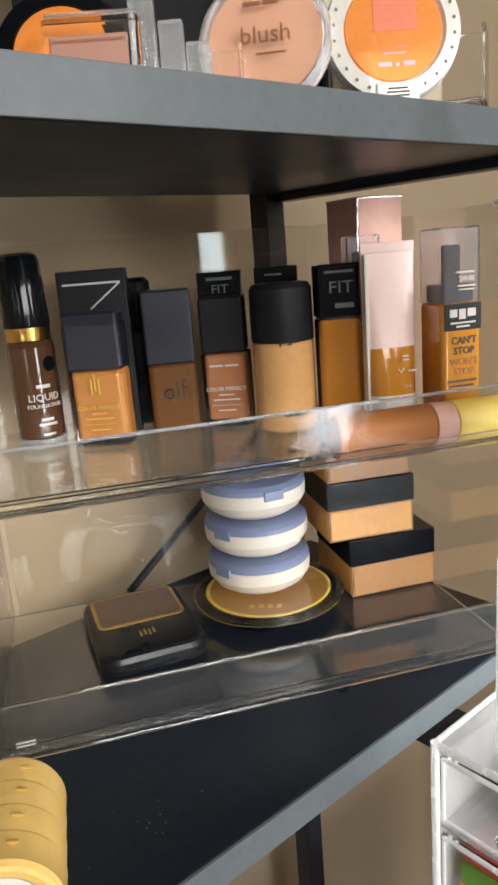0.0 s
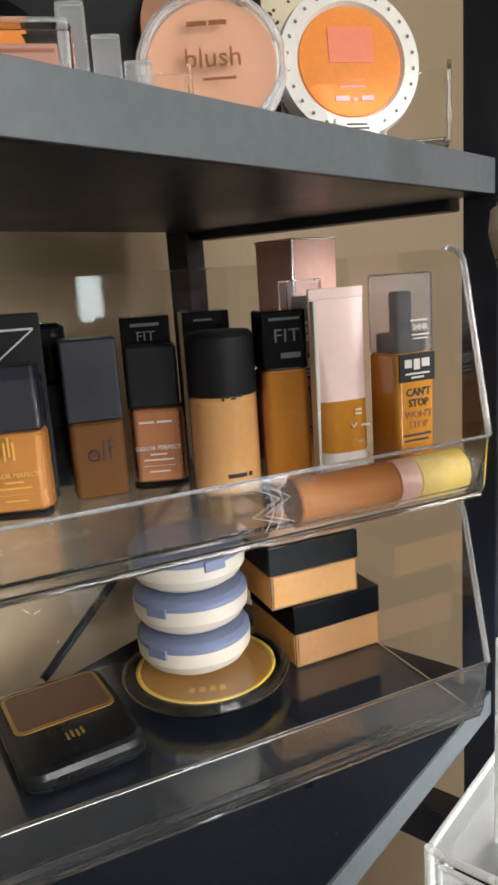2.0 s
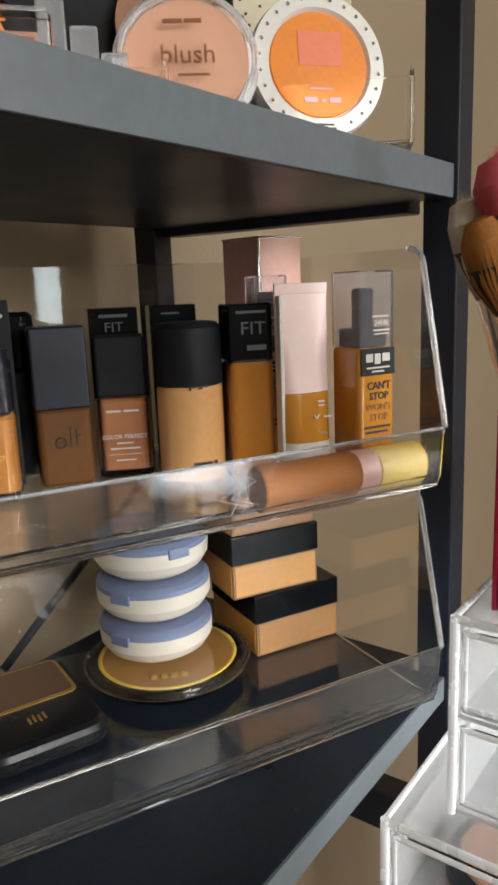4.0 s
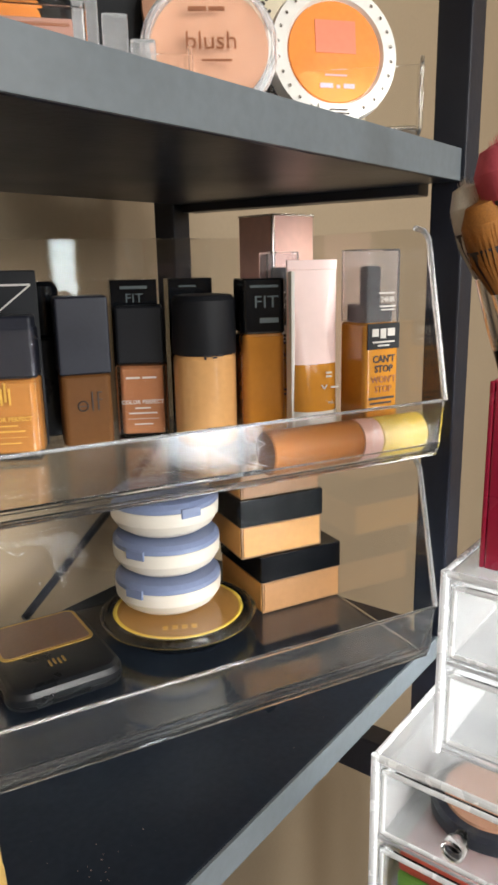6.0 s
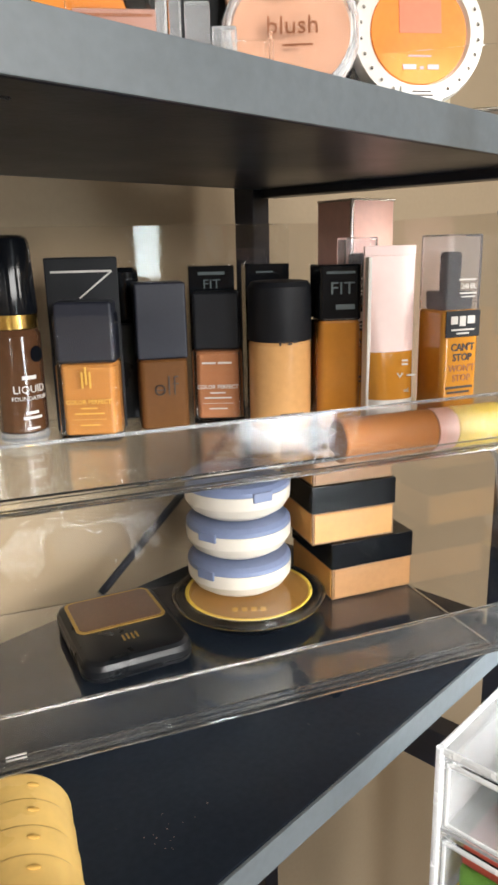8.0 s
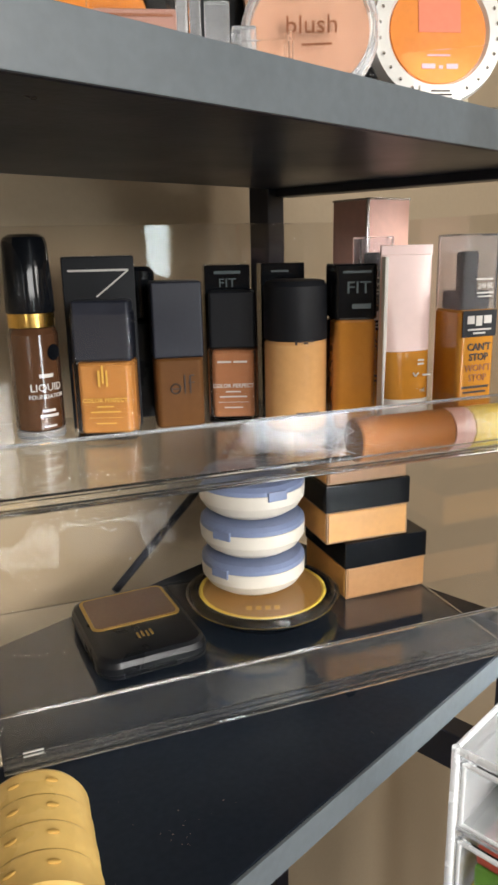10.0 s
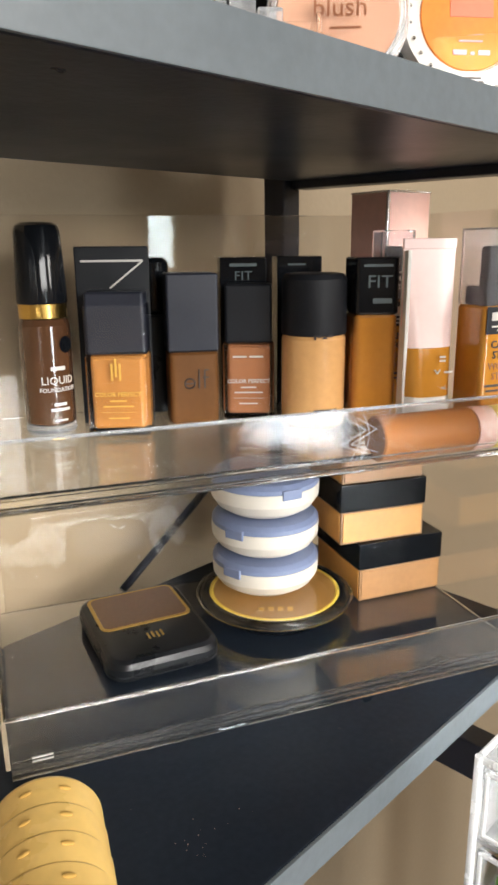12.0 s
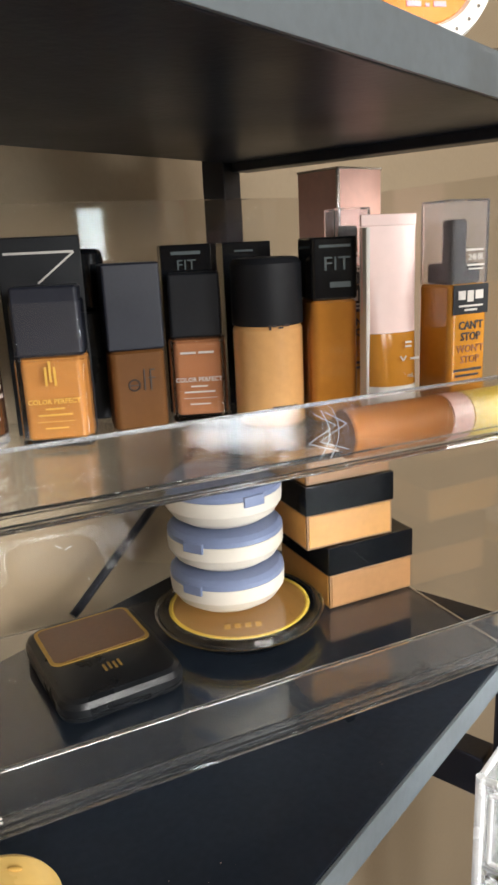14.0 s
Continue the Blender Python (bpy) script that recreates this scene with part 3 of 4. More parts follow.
round_dropper()
z_box()
square_bottle((-0.1827, 0.1961), -43, 0.0375, 0.0490, 0.0362, M_AMBER, M_GOLD_INK, True)
cube_cap_bottle()
square_bottle((-0.1010, 0.1668), -46, 0.0330, 0.0498, 0.0372, M_RUST, M_WHITE_INK, False)
fit_box((-0.0885, 0.1835), -40, "glossy black makeup carton standing behind the bottles")
fit_box((-0.0480, 0.1690), -40, "glossy black makeup carton in the back row", False)
oval = at_org("foundation_bottle", (-0.1330, 0.2300), TRAY, -40, "dark bottle with a glossy black oval cap in the back row", "bottle")
part("bottle_body", soft_prism(0.028, 0.017, 0.008, 0, 0.066), M_BLACK_SATIN, oval)
part("cap", soft_prism(0.029, 0.018, 0.0088, 0.0662, 0.1030, 0.003), M_BLACK_GLOSS, oval)
cylinder_bottle()
clear_cap_bottle()
cream_tube()
ochre_bottle((-0.0212, 0.0422), -24)
ochre_bottle((-0.0256, 0.1085), -38, 0.0225)
pink_box()
lying_tube()

# ---- compacts and boxes on the lower tray ----
palette = thing("powder_compact", (-0.1797, 0.1870, BASE), -20.3, "black rectangular powder compact with a gold-rimmed window", "compact", "compacts on the lower tray")
part("case", prism([(0.063, 0.086, 0.010, 0.0), (0.071, 0.094, 0.013, 0.0025), (0.072, 0.095, 0.013, 0.0050), (0.0710, 0.094, 0.0125, 0.0054), (0.072, 0.095, 0.013, 0.0058), (0.072, 0.095, 0.013, 0.0100), (0.069, 0.092, 0.012, 0.0132), (0.064, 0.087, 0.010, 0.0148), (0.060, 0.083, 0.009, 0.0152)]), M_BLACK_SATIN, palette)
part("catch", box(-0.012, 0.012, -0.0485, -0.046, 0.004, 0.0068, 0.0006), M_BLACK_GLOSS, palette)
bm = prism([(0.061, 0.047, 0.006, 0.0), (0.061, 0.047, 0.006, 0.0006)])
bm.transform(Matrix.Translation((0, 0.0165, 0.0153)))
part("window_rim", bm, M_GOLD_DULL, palette, "gold rim")
bm = prism([(0.0565, 0.0425, 0.0045, 0.0), (0.0565, 0.0425, 0.0045, 0.0006)])
bm.transform(Matrix.Translation((0, 0.0165, 0.0157)))
part("window", bm, M_POWDER_D, palette, "brown powder under a window")
bm = bmesh.new()
for k in range(4):
    add_box(bm, -0.0055 + 0.003 * k, -0.0042 + 0.003 * k, -0.026 + 0.001 * (k % 2), -0.019 + 0.001 * (k % 2), 0.0152, 0.0156)
part("logo_mark", bm, M_GOLD_DULL, palette, smooth=False)

tin = thing("powder_compact", (-0.0886, 0.1552, BASE), -45, "round black compact of golden powder with a clear lid", "compact", "compacts on the lower tray")
K = 1.19
part("case", lathe([(0, 0), (0.034 * K, 0), (0.036 * K, 0.002), (0.0385 * K, 0.006), (0.0415 * K, 0.0085), (0.0418 * K, 0.010), (0.0410 * K, 0.0115), (0.038 * K, 0.0115), (0, 0.0112)], 96), M_BLACK_GLOSS, tin)
part("gold_ring", lathe([(0.0360 * K, 0.0117), (0.0375 * K, 0.0124), (0.0390 * K, 0.0117)], 96), M_YELLOW_CAP, tin, "bright yellow ring")
part("powder", lathe([(0.0371 * K, 0.0114), (0.0365 * K, 0.0121), (0, 0.0124)], 96), M_POWDER, tin)
part("clear_lid", lathe([(0.0448 * K, 0.0105), (0.0453 * K, 0.012), (0.0440 * K, 0.0150), (0.0425 * K, 0.0160), (0.040 * K, 0.0160), (0, 0.0158), (0, 0.0145), (0.0395 * K, 0.0145), (0.0420 * K, 0.0143), (0.0435 * K, 0.0118)], 96), M_ACRYL, tin, "clear domed lid", clear=True)
bars_bm = bmesh.new()
for k in range(4):
    add_box(bars_bm, -0.012 + 0.0065 * k, -0.008 + 0.0065 * k, -0.0335, -0.0275, 0.0122, 0.0130, 0.0003)
part("embossed_mark", bars_bm, M_GOLD_INK, tin)
part("lid_rim", lathe([(0.0440 * K, 0.0100), (0.0458 * K, 0.0108), (0.0462 * K, 0.0122), (0.0455 * K, 0.0136), (0.0440 * K, 0.0140)], 96), M_ACRYL, tin, "clear lid rim", clear=True)
# extra clear ring added so the rim carries a thin glint
part("rim_glint_ring", lathe([(0.0463 * K, 0.0128), (0.0470 * K, 0.0134), (0.0463 * K, 0.0141), (0.0456 * K, 0.0134), (0.0463 * K, 0.0128)], 96), M_ACRYL, tin, "thin clear ring added for the glint round the lid", clear=True)
part("hinge", box(0.045, 0.0555, -0.005, 0.005, 0.009, 0.0145, 0.001), M_ACRYL, tin, clear=True)


def cushion():
    c = thing("cushion_compact", (0, 0, 0), 0, "round white cushion compact with a dusty blue lid", "compact", "stacked cushion compacts")
    r = 0.0379
    part("case", lathe([(0, 0), (0.018, 0), (0.027, 0.0013), (0.0335, 0.0056), (0.0375, 0.0118), (r, 0.0175), (r, 0.0206), (r - 0.0003, 0.0209)], 72), M_CREAM, c)
    part("lid", lathe([(0, 0.0210), (r - 0.0003, 0.0210), (r - 0.0001, 0.0214), (r - 0.0004, 0.0240), (r - 0.003, 0.0267), (r - 0.007, 0.0279), (0.018, 0.0285), (0, 0.0287)], 72), M_BLUE, c)
    part("clasp", box(-0.0072, 0.0072, -r - 0.0006, -r + 0.006, 0.0170, 0.0240, 0.0008), M_BLUE, c, "blue clasp tab")
    return c


first = cushion()
first.matrix_world = pose(-0.0862, 0.1662, BASE + 0.0162, 0, 0, -84)
copy_thing(first, pose(-0.0868, 0.1658, BASE + 0.0451, 0, 0, -80))
copy_thing(first, pose(-0.0876, 0.1652, BASE + 0.0740, 0, 0, -18))


def powder_box(xy, z, rz, s, label, front):
    b = thing("powder_box", (xy[0], xy[1], z), rz, label, "box", "stacked powder boxes")
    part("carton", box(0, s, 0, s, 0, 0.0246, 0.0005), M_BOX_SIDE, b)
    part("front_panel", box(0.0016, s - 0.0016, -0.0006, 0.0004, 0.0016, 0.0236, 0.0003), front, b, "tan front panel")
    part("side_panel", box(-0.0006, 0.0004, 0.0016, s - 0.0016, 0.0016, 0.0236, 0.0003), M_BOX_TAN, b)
    part("lid", box(-0.0008, s + 0.0008, -0.0008, s + 0.0008, 0.0246, 0.0448, 0.0006), M_BLACK_GLOSS, b, "glossy black lid")


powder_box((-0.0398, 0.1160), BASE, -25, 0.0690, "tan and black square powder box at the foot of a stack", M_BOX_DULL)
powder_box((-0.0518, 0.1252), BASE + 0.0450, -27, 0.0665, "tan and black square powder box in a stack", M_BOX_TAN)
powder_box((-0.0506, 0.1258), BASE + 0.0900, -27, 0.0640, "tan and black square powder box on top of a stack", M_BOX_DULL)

# ---- yellow roller lying on the shelf ----
roller = thing("plastic_roller", (-0.3205, 0.0720, LOW), -27, "yellow ribbed plastic roller lying on the dark shelf", "roller")
prof = [(0, 0.0), (0.0205, 0.0), (0.0222, 0.0008)]
for k in range(4):
    z = 0.002 + k * 0.0150
    prof += [(0.0228 + 0.0002 * k, z), (0.02335 + 0.0002 * k, z + 0.0012), (0.0231 + 0.0002 * k, z + 0.0143)]
prof += [(0.0240, 0.0625), (0.0228, 0.0648), (0.0210, 0.0654), (0.0180, 0.0650), (0.0165, 0.0600), (0, 0.0600)]
# notches are flat ovals whose recess shade is put into the colour
for k in range(4):
    for a in (-22, 16):
        m = pose(0, 0, 0, 0, 0, a + 2 * k) @ pose(0, 0.0234 + 0.0002 * k, 0.0090 + 0.0150 * k)
        bm = bmesh.new()
        bmesh.ops.create_uvsphere(bm, u_segments=12, v_segments=6, radius=1.0, matrix=m @ Matrix.Diagonal((0.0026, 0.0006, 0.0011, 1)))
        bm.transform(pose(0, 0, 0.0243, 90, 0, 0))
        part("notch", bm, M_NOTCH_SHADE, roller, "small oval notch with its shade painted in")
part("body", lathe(prof, 64, pose(0, 0, 0.0243, 90, 0, 0)), M_YELLOW, roller)
part("core", lathe([(0, 0.0602), (0.0160, 0.0602), (0.0160, 0.0632), (0.013, 0.0642), (0, 0.0642)], 32, pose(0, 0, 0.0243, 90, 0, 0)), M_WHITE, roller, "white end plug")

# ---- clear drawer towers beside the shelf ----
setting_table = thing("side_table", (0, 0, 0), 0, "plain brown wooden side table beside the shelf unit", "table")
part("tabletop", box(-0.16, 0.30, -0.42, -0.012, 0.735, 0.76, 0.002), M_WOOD, setting_table)
for x in (-0.15, 0.25):
    for y in (-0.41, -0.06):
        part("leg", box(x, x + 0.04, y, y + 0.04, 0, 0.735, 0.002), M_WOOD, setting_table)


def drawer_tower(place, w, d, heights, label):
    """Clear drawers that face the window side; x goes back, y to the left of its front."""
    t = thing("drawer_tower", place, 0, label, "drawer box", "clear drawer boxes")
    h = sum(heights) + 0.004 * (len(heights) + 1)
    e = 0.0028
    part("side_wall", box(0, d, -e, 0, 0, h, 0.0008), M_ACRYL_W, t, clear=True)
    part("side_wall", box(0, d, -w, -w + e, 0, h, 0.0008), M_ACRYL_W, t, clear=True)
    part("back_wall", box(d - e, d - 0.0002, -w + e + 0.0002, -e - 0.0002, 0, h, 0.0006), M_ACRYL_W, t, clear=True)
    part("top", box(0.0002, d - 0.0002, -w + e + 0.0002, -e - 0.0002, h - e, h - 0.0002, 0.0008), M_ACRYL_W, t, clear=True)
    part("base", box(0.0002, d - e - 0.0004, -w + e + 0.0002, -e - 0.0002, 0.0002, e, 0.0006), M_ACRYL_W, t, clear=True)
    # whitish tubes laid along the clear edges as painted glints
    part("front_edge", tube([(0, -0.0014, 0), (0, -0.0014, h)], 0.0021), M_GLINT, t, "white edge strip with the acrylic's glint painted in", clear=True)
    part("front_edge", tube([(0, -w + 0.0014, 0), (0, -w + 0.0014, h)], 0.0021), M_GLINT, t, "white edge strip with the acrylic's glint painted in", clear=True)
    part("top_edge", tube([(0, -0.003, h - 0.0014), (0, -w + 0.003, h - 0.0014)], 0.0019), M_GLINT, t, "white edge strip with the acrylic's glint painted in", clear=True)
    part("top_edge", tube([(0.002, -0.0014, h - 0.001), (d, -0.0014, h - 0.001)], 0.0017), M_GLINT, t, "white edge strip with the acrylic's glint painted in", clear=True)
    z = 0.004
    for k, hh in enumerate(heights):
        if k:
            part("divider", box(0.001, d - e - 0.0004, -w + e + 0.0002, -e - 0.0002, z - 0.0032, z - 0.0008, 0.0005), M_ACRYL_W, t, clear=True)
        dr = part("drawer", box(0.001, d - 0.008, -w + 0.005, -0.005, z, z + 0.0022, 0.0005), M_ACRYL_W, t, clear=True)
        part("drawer_front", box(-0.0005, 0.0022, -w + 0.0045, -0.0045, z + 0.0023, z + hh - 0.002, 0.0008), M_ACRYL, dr, clear=True)
        for y in (-w + 0.0045, -0.0067):
            part("drawer_side", box(0.0025, d - 0.010, y, y + 0.0022, z + 0.0023, z + hh - 0.004, 0.0005), M_ACRYL_W, dr, clear=True)
        # the drawer front's glints, also painted as thin whitish tubes
        part("front_rim", tube([(-0.0006, -0.0075, z + hh - 0.003), (-0.0006, -w + 0.0075, z + hh - 0.003)], 0.0013), M_GLINT, dr, clear=True)
        part("front_rim", tube([(-0.0006, -0.0075, z + 0.004), (-0.0006, -w + 0.0075, z + 0.004)], 0.0011), M_GLINT, dr, clear=True)
        part("front_rim", tube([(-0.0006, -0.0068, z + 0.004), (-0.0006, -0.0068, z + hh - 0.003)], 0.0011), M_GLINT, dr, clear=True)
        part("knob", lathe([(0, 0), (0.0035, 0), (0.0035, 0.004), (0.0055, 0.006), (0.0055, 0.012), (0.004, 0.013), (0, 0.013)], 24, pose(-0.0005, -w / 2, z + hh * 0.55, 0, -90, 0)), M_ACRYL, dr, "clear round knob", clear=True)
        z += hh + 0.004
    return t


TOWER = (-0.1475, -0.0325)
drawer_tower((TOWER[0], TOWER[1], 0.76), 0.096, 0.17, [0.0465, 0.046, 0.046, 0.0465, 0.043], "clear acrylic drawer tower holding colourful makeup on the side table")
drawer_tower((-0.1270, -0.0560, 1.0124), 0.084, 0.14, [0.0435, 0.0425], "small clear acrylic drawer box standing on the larger tower")


def stored(name, x0, x1, y0, y1, z0, z1, material, label, category):
    b = thing(name, ((x0 + x1) / 2, (y0 + y1) / 2, z0), 0, label, category, "makeup in the drawers")
    part("case", box(-(x1 - x0) / 2, (x1 - x0) / 2, -(y1 - y0) / 2, (y1 - y0) / 2, 0, z1 - z0, 0.002), material, b)
    return b


fl = 0.76 + 0.004 + 0.0025
z4 = fl + 0.0465 + 0.046 + 0.046 + 0.012
z5 = z4 + 0.0465 + 0.004
stored("red_palette", -0.140, -0.05, -0.115, -0.045, z4 + 0.0265, z4 + 0.038, M_RED, "red plastic makeup palette lying in a drawer", "palette")
stored("green_palette", -0.141, -0.05, -0.118, -0.045, z4 + 0.012, z4 + 0.026, M_GREEN, "green plastic makeup palette lying in a drawer", "palette")
stored("yellow_palette", -0.141, -0.05, -0.118, -0.043, z4, z4 + 0.0116, M_YELLOW_CAP, "yellow plastic makeup palette lying in a drawer", "palette")
peach = thing("powder_compact", (-0.100, -0.080, z5), 0, "round grey-rimmed compact of peach powder in a drawer", "compact", "makeup in the drawers")
part("case", lathe([(0, 0), (0.030, 0), (0.032, 0.002), (0.032, 0.008), (0.030, 0.010), (0.026, 0.010), (0, 0.0095)], 48), M_GREY_CAP, peach)
part("powder", lathe([(0.0258, 0.0096), (0.025, 0.0112), (0, 0.0114)], 48), M_PEACH, peach)

# ---- crimson cup and brushes on the small tower ----
CUP_Z = 1.0124 + 0.0435 + 0.0425 + 0.012
cup = thing("brush_cup", (-0.084, -0.0985, CUP_Z), 0, "square crimson plastic brush cup standing on the drawers", "cup")
part("wall", box(-0.030, 0.030, 0.0275, 0.030, 0, 0.09, 0.0008), M_CRIMSON, cup)
part("wall", box(-0.030, 0.030, -0.030, -0.0275, 0, 0.09, 0.0008), M_CRIMSON, cup)
part("wall", box(-0.030, -0.0275, -0.0274, 0.0274, 0, 0.09, 0.0008), M_CRIMSON, cup)
part("wall", box(0.0275, 0.030, -0.0274, 0.0274, 0, 0.09, 0.0008), M_CRIMSON, cup)
part("bottom", box(-0.0274, 0.0274, -0.0274, 0.0274, 0, 0.003), M_CRIMSON, cup)


def brush(foot, tip, head, bristle, dark, label):
    foot, tip = Vector(foot), Vector(tip)
    length = (tip - foot).length
    b = new("makeup_brush")
    b.matrix_world = Matrix.Translation(foot) @ (tip - foot).to_track_quat("Z", "Y").to_matrix().to_4x4()
    tagged(b, label, "brush", "makeup brushes in the cup")
    part("handle", lathe([(0, 0), (0.003, 0.001), (0.0042, length * 0.3), (0.005, length * 0.55)], 20), M_BLACK_GLOSS, b)
    part("ferrule", lathe([(0.0052, length * 0.55), (0.0056, length * 0.6), (head * 0.55, length * 0.74)], 24), M_SILVER, b, "silver ferrule")
    rng = random.Random(7)
    bm = bmesh.new()
    for k in range(420):
        a, r = rng.uniform(0, 2 * math.pi), math.sqrt(rng.random())
        z0, z1 = length * 0.735, length * (1.0 - 0.08 * r * r - 0.02 * rng.random())
        p0 = Vector((r * head * 0.52 * math.cos(a), r * head * 0.52 * math.sin(a), z0))
        p1 = Vector((r * head * math.cos(a), r * head * math.sin(a), z1))
        pm = (p0 + p1) / 2 + Vector((math.cos(a), math.sin(a), 0)) * head * 0.18 * r
        w = 0.0007
        s = Vector((-math.sin(a), math.cos(a), 0)) * w
        q = [bm.verts.new(v) for v in (p0 - s, p0 + s, pm + s, pm - s)]
        tipv = bm.verts.new(p1)
        bm.faces.new(q)
        bm.faces.new((q[3], q[2], tipv))
    part("bristles", bm, bristle, b, smooth=False)
    part("bristle_core", lathe([(0, length * 0.80), (head * 0.90, length * 0.85), (head * 0.92, length * 0.92), (head * 0.6, length * 0.965), (0, length * 0.975)], 32), bristle, b)
    part("bristle_base", lathe([(0, length * 0.735), (head * 0.5, length * 0.736), (head * 0.96, length * 0.86), (0, length * 0.862)], 32), dark, b)


cx, cy = -0.084, -0.0985
brush((cx + 0.015, cy - 0.002, CUP_Z + 0.0045), (-0.1050, -0.0555, 1.2835), 0.0130, M_BRISTLE, M_BRISTLE_D, "fluffy makeup brush with ginger bristles leaning in a cup")
brush((cx + 0.016, cy + 0.011, CUP_Z + 0.0045), (-0.0965, -0.0440, 1.2915), 0.0100, M_BRISTLE_W, M_BRISTLE_D, "duo-fibre makeup brush with white-tipped dark bristles")

brush((cx + 0.020, cy - 0.012, CUP_Z + 0.0045), (-0.1010, -0.0600, 1.3080), 0.0150, M_ROSE, M_BRISTLE_D, "fluffy makeup brush with rose pink bristles standing in a cup")

# ---- compacts on the upper shelf ----
UP = HIGH + 0.0004


def standing_disc(place, rz, lean, name, label):
    ob = thing(name, place, rz, label, "compact", "compacts on the upper shelf", (lean, 0))
    return ob


disc = standing_disc((-0.0800, 0.0335, UP + 0.0035), -38, -8, "powder_compact", "white-rimmed round compact of orange powder in a clear stand")
up_m = pose(0, 0, 0.0365, 90, 0, 0)
part("case", lathe([(0, -0.008), (0.0323, -0.008), (0.0346, -0.0055), (0.0351, 0.0), (0.0342, 0.0045), (0.0268, 0.0052), (0.0254, 0.0030), (0, 0.0030)], 64, up_m), M_WHITE, disc)
part("pan", lathe([(0.0253, 0.0031), (0.0249, 0.0042), (0, 0.0044)], 64, up_m), M_ORANGE_PAN, disc)
part("print_block", box(-0.0105, 0.0115, -0.0046, -0.0040, 0.036, 0.052), M_PINK_INK, disc, smooth=False)
bars("label_print", [(-0.009, -0.002, 0.0185, 0.0208), (0.000, 0.002, 0.0185, 0.0200), (0.004, 0.010, 0.0185, 0.0208), (-0.006, 0.006, 0.0245, 0.0253)], M_LILAC_INK, disc, -0.0044)
part("tag", box(-0.011, 0.011, -0.0062, -0.0046, 0.000, 0.0105, 0.0006), M_WHITE, disc, "small white paper tag")
bars("tag_print", [(-0.005, 0.005, 0.0068, 0.0076), (-0.006, 0.006, 0.0050, 0.0058), (-0.006, 0.006, 0.0032, 0.0040)], M_DARK_INK, disc, -0.0062)
bm = bmesh.new()
for k in range(26):
    a = 2 * math.pi * k / 26
    bmesh.ops.create_uvsphere(bm, u_segments=8, v_segments=5, radius=0.0010, matrix=Matrix.Translation((0.0310 * math.sin(a), -0.0050, 0.0365 + 0.0310 * math.cos(a))))
part("rim_dots", bm, M_SILVER, disc)


def clear_stand(place, rz, w, d, h):
    s = thing("display_stand", place, rz, "clear acrylic compact stand on the upper shelf", "stand", "clear stands on the upper shelf")
    e = 0.002
    part("front", box(-w / 2, w / 2, 0, e, 0, h, 0.0005), M_ACRYL, s, clear=True)
    part("side", box(-w / 2, -w / 2 + e, e + 0.0003, d, 0, h * 1.15, 0.0005), M_ACRYL, s, clear=True)
    part("side", box(w / 2 - e, w / 2, e + 0.0003, d, 0, h * 1.15, 0.0005), M_ACRYL, s, clear=True)
    part("base", box(-w / 2 + e + 0.0003, w / 2 - e - 0.0003, e + 0.0003, d, 0, e, 0.0005), M_ACRYL, s, clear=True)
    return s


clear_stand((-0.0850, 0.0245, UP), -62, 0.078, 0.030, 0.030)
clear_stand((-0.1780, 0.0850, UP), -42, 0.060, 0.030, 0.030)

blush = standing_disc((-0.1330, 0.0740, UP + 0.0050), -50, -10, "powder_compact", "clear round compact of peach blush with dark lettering")
up_m = pose(0, 0, 0.0345, 90, 0, 0)
part("pan", lathe([(0, -0.004), (0.0295, -0.004), (0.0295, 0.001), (0, 0.0014)], 64, up_m), M_PEACH, blush)
part("back", lathe([(0, -0.006), (0.031, -0.006), (0.0335, -0.0042), (0, -0.0041)], 64, up_m), M_ACRYL_W, blush, clear=True)
part("clear_rim", lathe([(0.0297, -0.004), (0.0335, -0.004), (0.0345, -0.001), (0.0345, 0.002), (0.0318, 0.0058), (0.0305, 0.0060), (0.0297, 0.0050), (0.0297, -0.004)], 64, up_m), M_ACRYL_W, blush, "thick clear bevelled rim", clear=True)
part("clear_window", lathe([(0, 0.0050), (0.0296, 0.0050), (0.0296, 0.0062), (0, 0.0062)], 64, up_m), M_ACRYL, blush, clear=True)
letters("label_print", "blush", 0.0125, (0.001, -0.0066, 0.036), M_BRONZE, blush)
bars("logo_mark", [(-0.010, -0.001, 0.0505, 0.0525), (0.000, 0.008, 0.0505, 0.0525)], M_BRONZE, blush, -0.0064)
bars("small_print", [(-0.004, 0.011, 0.0265, 0.0275)], M_BRONZE, blush, -0.0064)

back_disc = standing_disc((-0.0790, 0.1230, UP + 0.001), -50, -12, "powder_compact", "round tan powder compact leaning at the back of the shelf")
part("case", lathe([(0, -0.005), (0.036, -0.005), (0.037, 0.0), (0.036, 0.004), (0, 0.0045)], 64, pose(0, 0, 0.0850, 90, 0, 0)), M_PEACH, back_disc)
part("foot", box(-0.012, 0.012, -0.004, 0.006, 0.001, 0.049, 0.001), M_BLACK_MATTE, back_disc)

sq = standing_disc((-0.2150, 0.1040, UP + 0.002), -38, -14, "eyeshadow_compact", "clear square compact of rosy brown powder standing upright")
part("pan", box(-0.020, 0.017, -0.003, 0.001, 0.006, 0.040, 0.001), M_ROSY, sq)
part("pan_frame", box(-0.0185, 0.0155, -0.0036, -0.0031, 0.036, 0.0375, 0.0002), M_BRONZE, sq)
part("clear_case", soft_prism(0.046, 0.012, 0.003, 0.0, 0.0480), M_ACRYL, sq, clear=True)
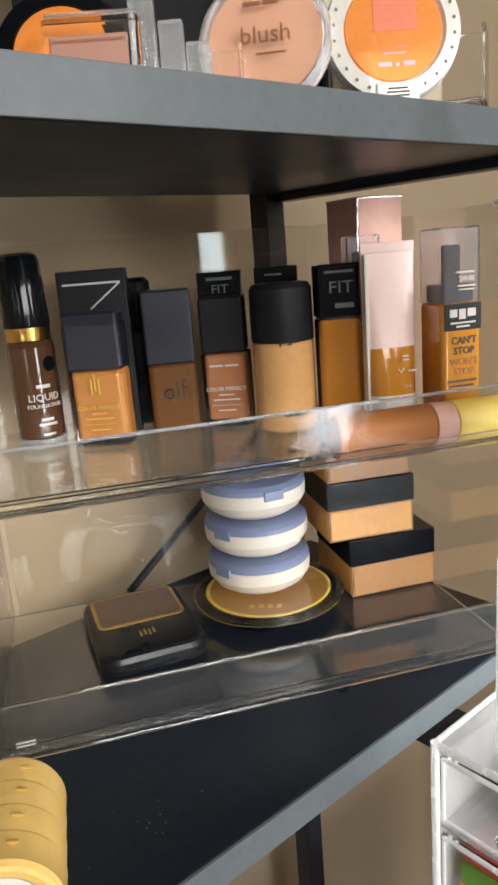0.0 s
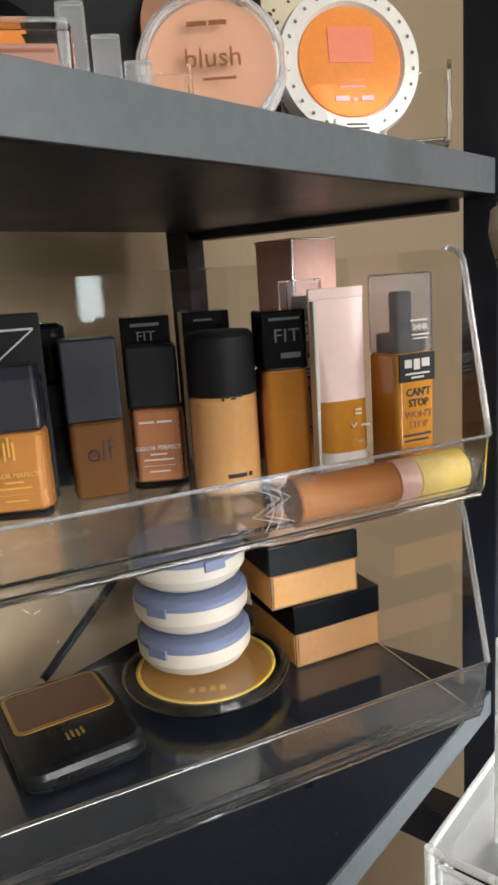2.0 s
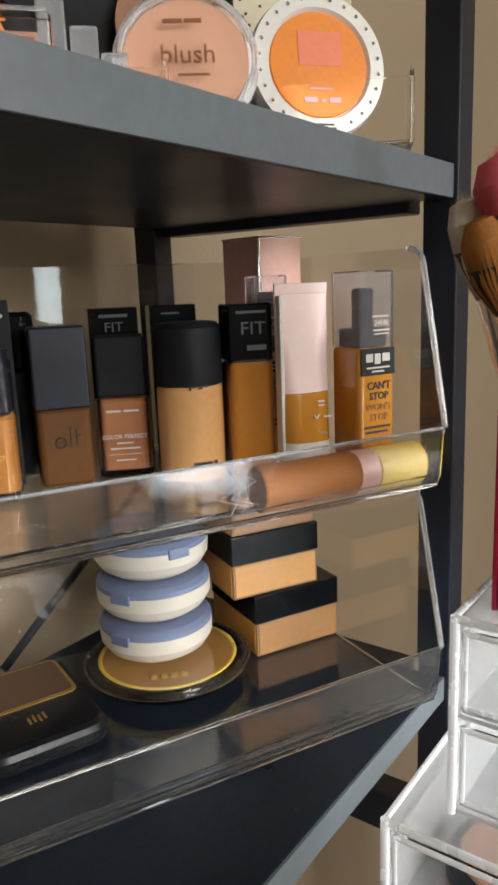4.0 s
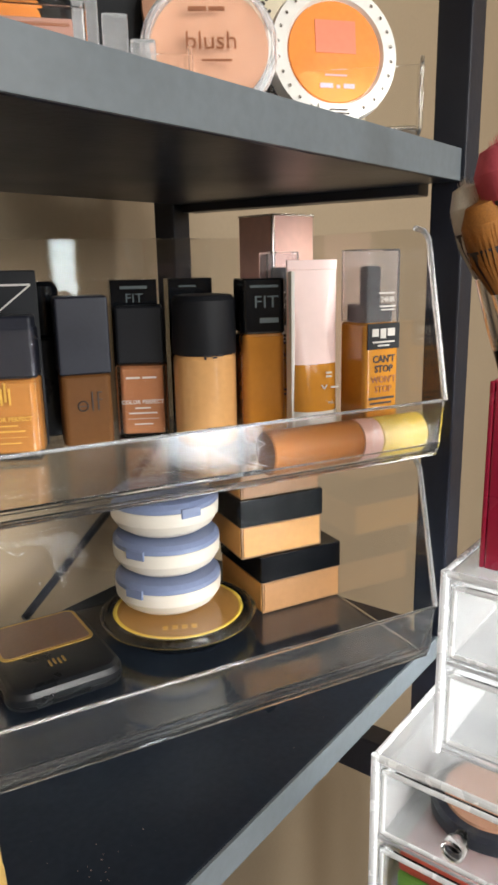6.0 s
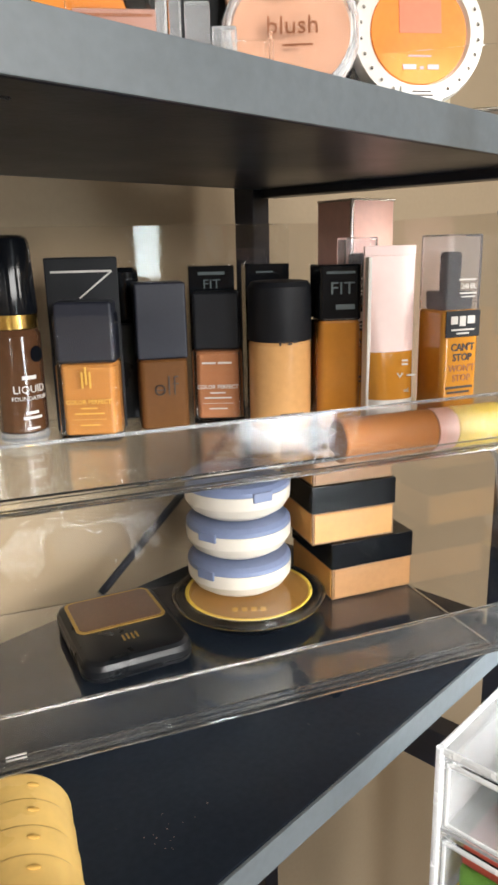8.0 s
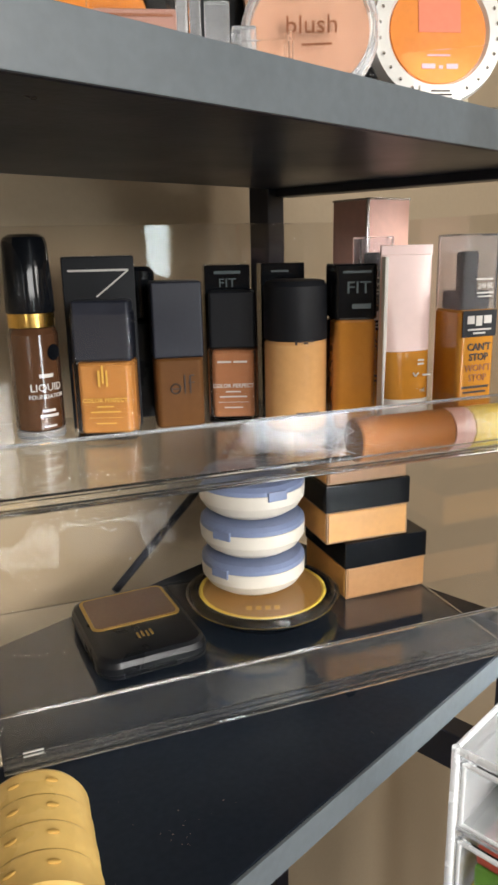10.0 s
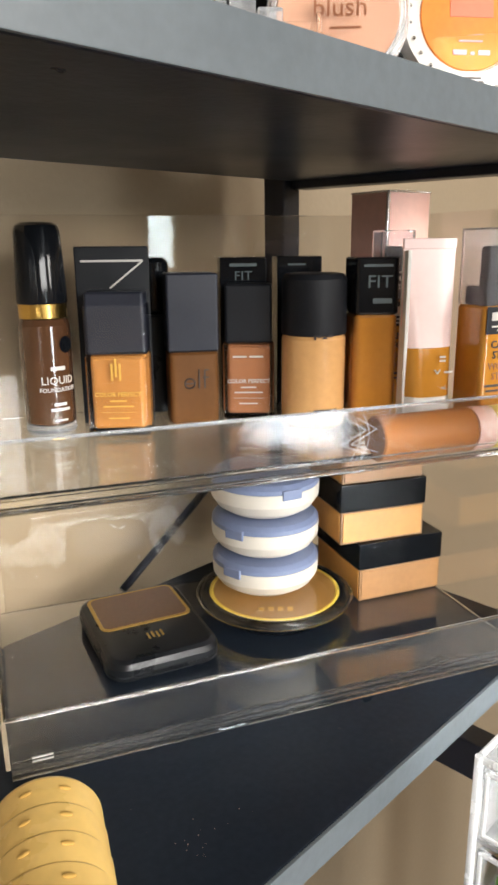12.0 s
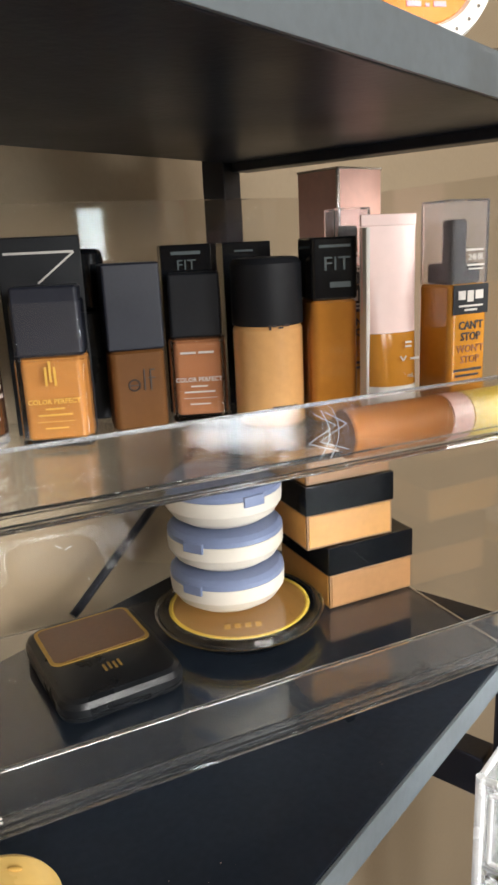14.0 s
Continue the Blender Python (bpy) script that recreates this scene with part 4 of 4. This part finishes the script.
part("hinge_bar", box(-0.022, 0.022, -0.0035, 0.0035, 0.0483, 0.0515, 0.001), M_ACRYL_W, sq, "cloudy hinge bar")
dome = standing_disc((-0.2130, 0.1380, UP + 0.001), -38, -16, "powder_compact", "black domed compact with an orange powder pan")
part("case", lathe([(0, -0.006), (0.036, -0.006), (0.0375, 0.0), (0.034, 0.006), (0.025, 0.0075), (0.0245, 0.0062), (0, 0.006)], 64, pose(0, 0, 0.0400, 90, 0, 0)), M_BLACK_GLOSS, dome)
part("pan", lathe([(0.0243, 0.0063), (0.0240, 0.0070), (0, 0.0072)], 64, pose(0, 0, 0.0400, 90, 0, 0)), M_ORANGE_PAN, dome)
for x, y, w, h, lab in ((-0.170, 0.190, 0.075, 0.15, "tall black card makeup box at the back of the shelf"), (-0.095, 0.185, 0.070, 0.16, "black card makeup box standing against the back post"), (-0.032, 0.140, 0.030, 0.13, "narrow black card makeup box on the upper shelf")):
    dark_card = thing("makeup_box", (x, y, UP), -40, lab, "box", "boxes on the upper shelf")
    part("carton", box(-w / 2, w / 2, 0, 0.025, 0, h, 0.0008), M_BLACK_MATTE, dark_card)
spotted = thing("makeup_box", (-0.0500, 0.0900, UP), -45, "small black makeup box with a cream spotted panel", "box", "boxes on the upper shelf")
part("carton", box(-0.016, 0.016, 0, 0.018, 0, 0.112, 0.0008), M_BLACK_MATTE, spotted)
part("panel", box(-0.014, 0.013, -0.0006, 0.0004, 0.040, 0.108, 0.0003), M_CREAM_CARD, spotted)
rng = random.Random(3)
bm = bmesh.new()
for k in range(60):
    m = pose(rng.uniform(-0.0105, 0.0105), -0.0007, rng.uniform(0.042, 0.106), 0, rng.uniform(0, 180), 0)
    bmesh.ops.create_uvsphere(bm, u_segments=8, v_segments=4, radius=1.0, matrix=m @ Matrix.Diagonal((rng.uniform(0.0006, 0.0014), 0.0002, rng.uniform(0.0005, 0.001), 1)))
part("spots", bm, M_DARK_INK, spotted)
cream = thing("makeup_box", (-0.0270, 0.0560, UP), -60, "cream card makeup box beside the orange compact", "box", "boxes on the upper shelf")
part("carton", box(-0.010, 0.010, 0, 0.016, 0, 0.11, 0.0008), M_CREAM_CARD, cream)

# vials of cloudy acrylic between the compacts
for k, (x, y, h) in enumerate(((-0.1820, 0.1080, 0.062), (-0.1700, 0.1010, 0.050), (-0.1590, 0.0940, 0.040))):
    v = thing("display_block", (x, y, UP), -42, "small clear acrylic display block on the upper shelf", "stand", "clear stands on the upper shelf")
    part("block", box(-0.006, 0.006, -0.005, 0.005, 0, h, 0.0012), M_ACRYL_W, v, clear=True)

# ---- marks on the organizer ----
def stroke(bm, a, b, w, y):
    a, b = Vector((a[0], 0, a[1])), Vector((b[0], 0, b[1]))
    d = (b - a).normalized()
    n = Vector((-d.z, 0, d.x)) * w / 2
    bm.faces.new([bm.verts.new((p.x, y(p.z), p.z)) for p in (a - n, a + n, b + n, b - n)])


bm = bmesh.new()
lean = lambda z: 0.0022 - (z - 0.148) * 0.0022 / 0.027 - 0.0003
sx, sz = -0.129, 0.1600
zig = [(-0.010, 0.011), (0.002, 0.004), (-0.012, -0.003), (0.004, -0.009)]
for dx in (0.0, 0.006):
    for p, q in zip(zig, zig[1:]):
        stroke(bm, (sx + dx + p[0], sz + p[1]), (sx + dx + q[0], sz + q[1]), 0.00024, lean)
for dx, bow in ((0.0, 0.005), (0.006, 0.004)):
    arc = [(sx + dx + bow * math.sin(math.pi * k / 8) - 0.006, sz + 0.012 - 0.003 * k) for k in range(9)]
    for p, q in zip(arc, arc[1:]):
        stroke(bm, p, q, 0.00024, lean)
part("scratched_star", bm, M_SCRATCH, organizer, "fine star scratched in the lip", smooth=False)
bm = bmesh.new()
for z in (0.0145, 0.0165):
    add_box(bm, -0.3030, -0.2930, 0.0012, 0.0019, z, z + 0.0007)
part("moulded_mark", bm, M_SCRATCH, organizer, "small moulded mark", smooth=False)
rng = random.Random(11)
for k in range(6):
    bm = bmesh.new()
    u, z, a, l = rng.uniform(0.205, 0.25), rng.uniform(0.028, 0.075), rng.uniform(-1.4, 1.4), rng.uniform(0.002, 0.008)
    stroke(bm, (-u, z), (-u + l * math.sin(a), z + l * math.cos(a)), 0.0004, lambda q: OD - 0.0001)
    part("scratch", bm, M_SCRATCH, organizer, "fine scratch in the back panel", smooth=False)

# ---- dust on the dark shelf ----
bm = bmesh.new()
for k in range(26):
    near = k < 12
    x = -0.264 + rng.gauss(0, 0.007) if near else rng.uniform(-0.33, -0.05)
    y = 0.038 + rng.gauss(0, 0.005) if near else rng.uniform(0.004, 0.10)
    r = rng.uniform(0.00015, 0.0004) if near else rng.uniform(0.0001, 0.0002)
    bmesh.ops.create_icosphere(bm, subdivisions=1, radius=r, matrix=pose(x, y, LOW + r * 0.4) @ Matrix.Diagonal((1.2, 1, 0.5, 1)))
tagged(part("dust", bm, M_DUST), "pale powder dust scattered on the dark shelf", "dust", kind="stuff")
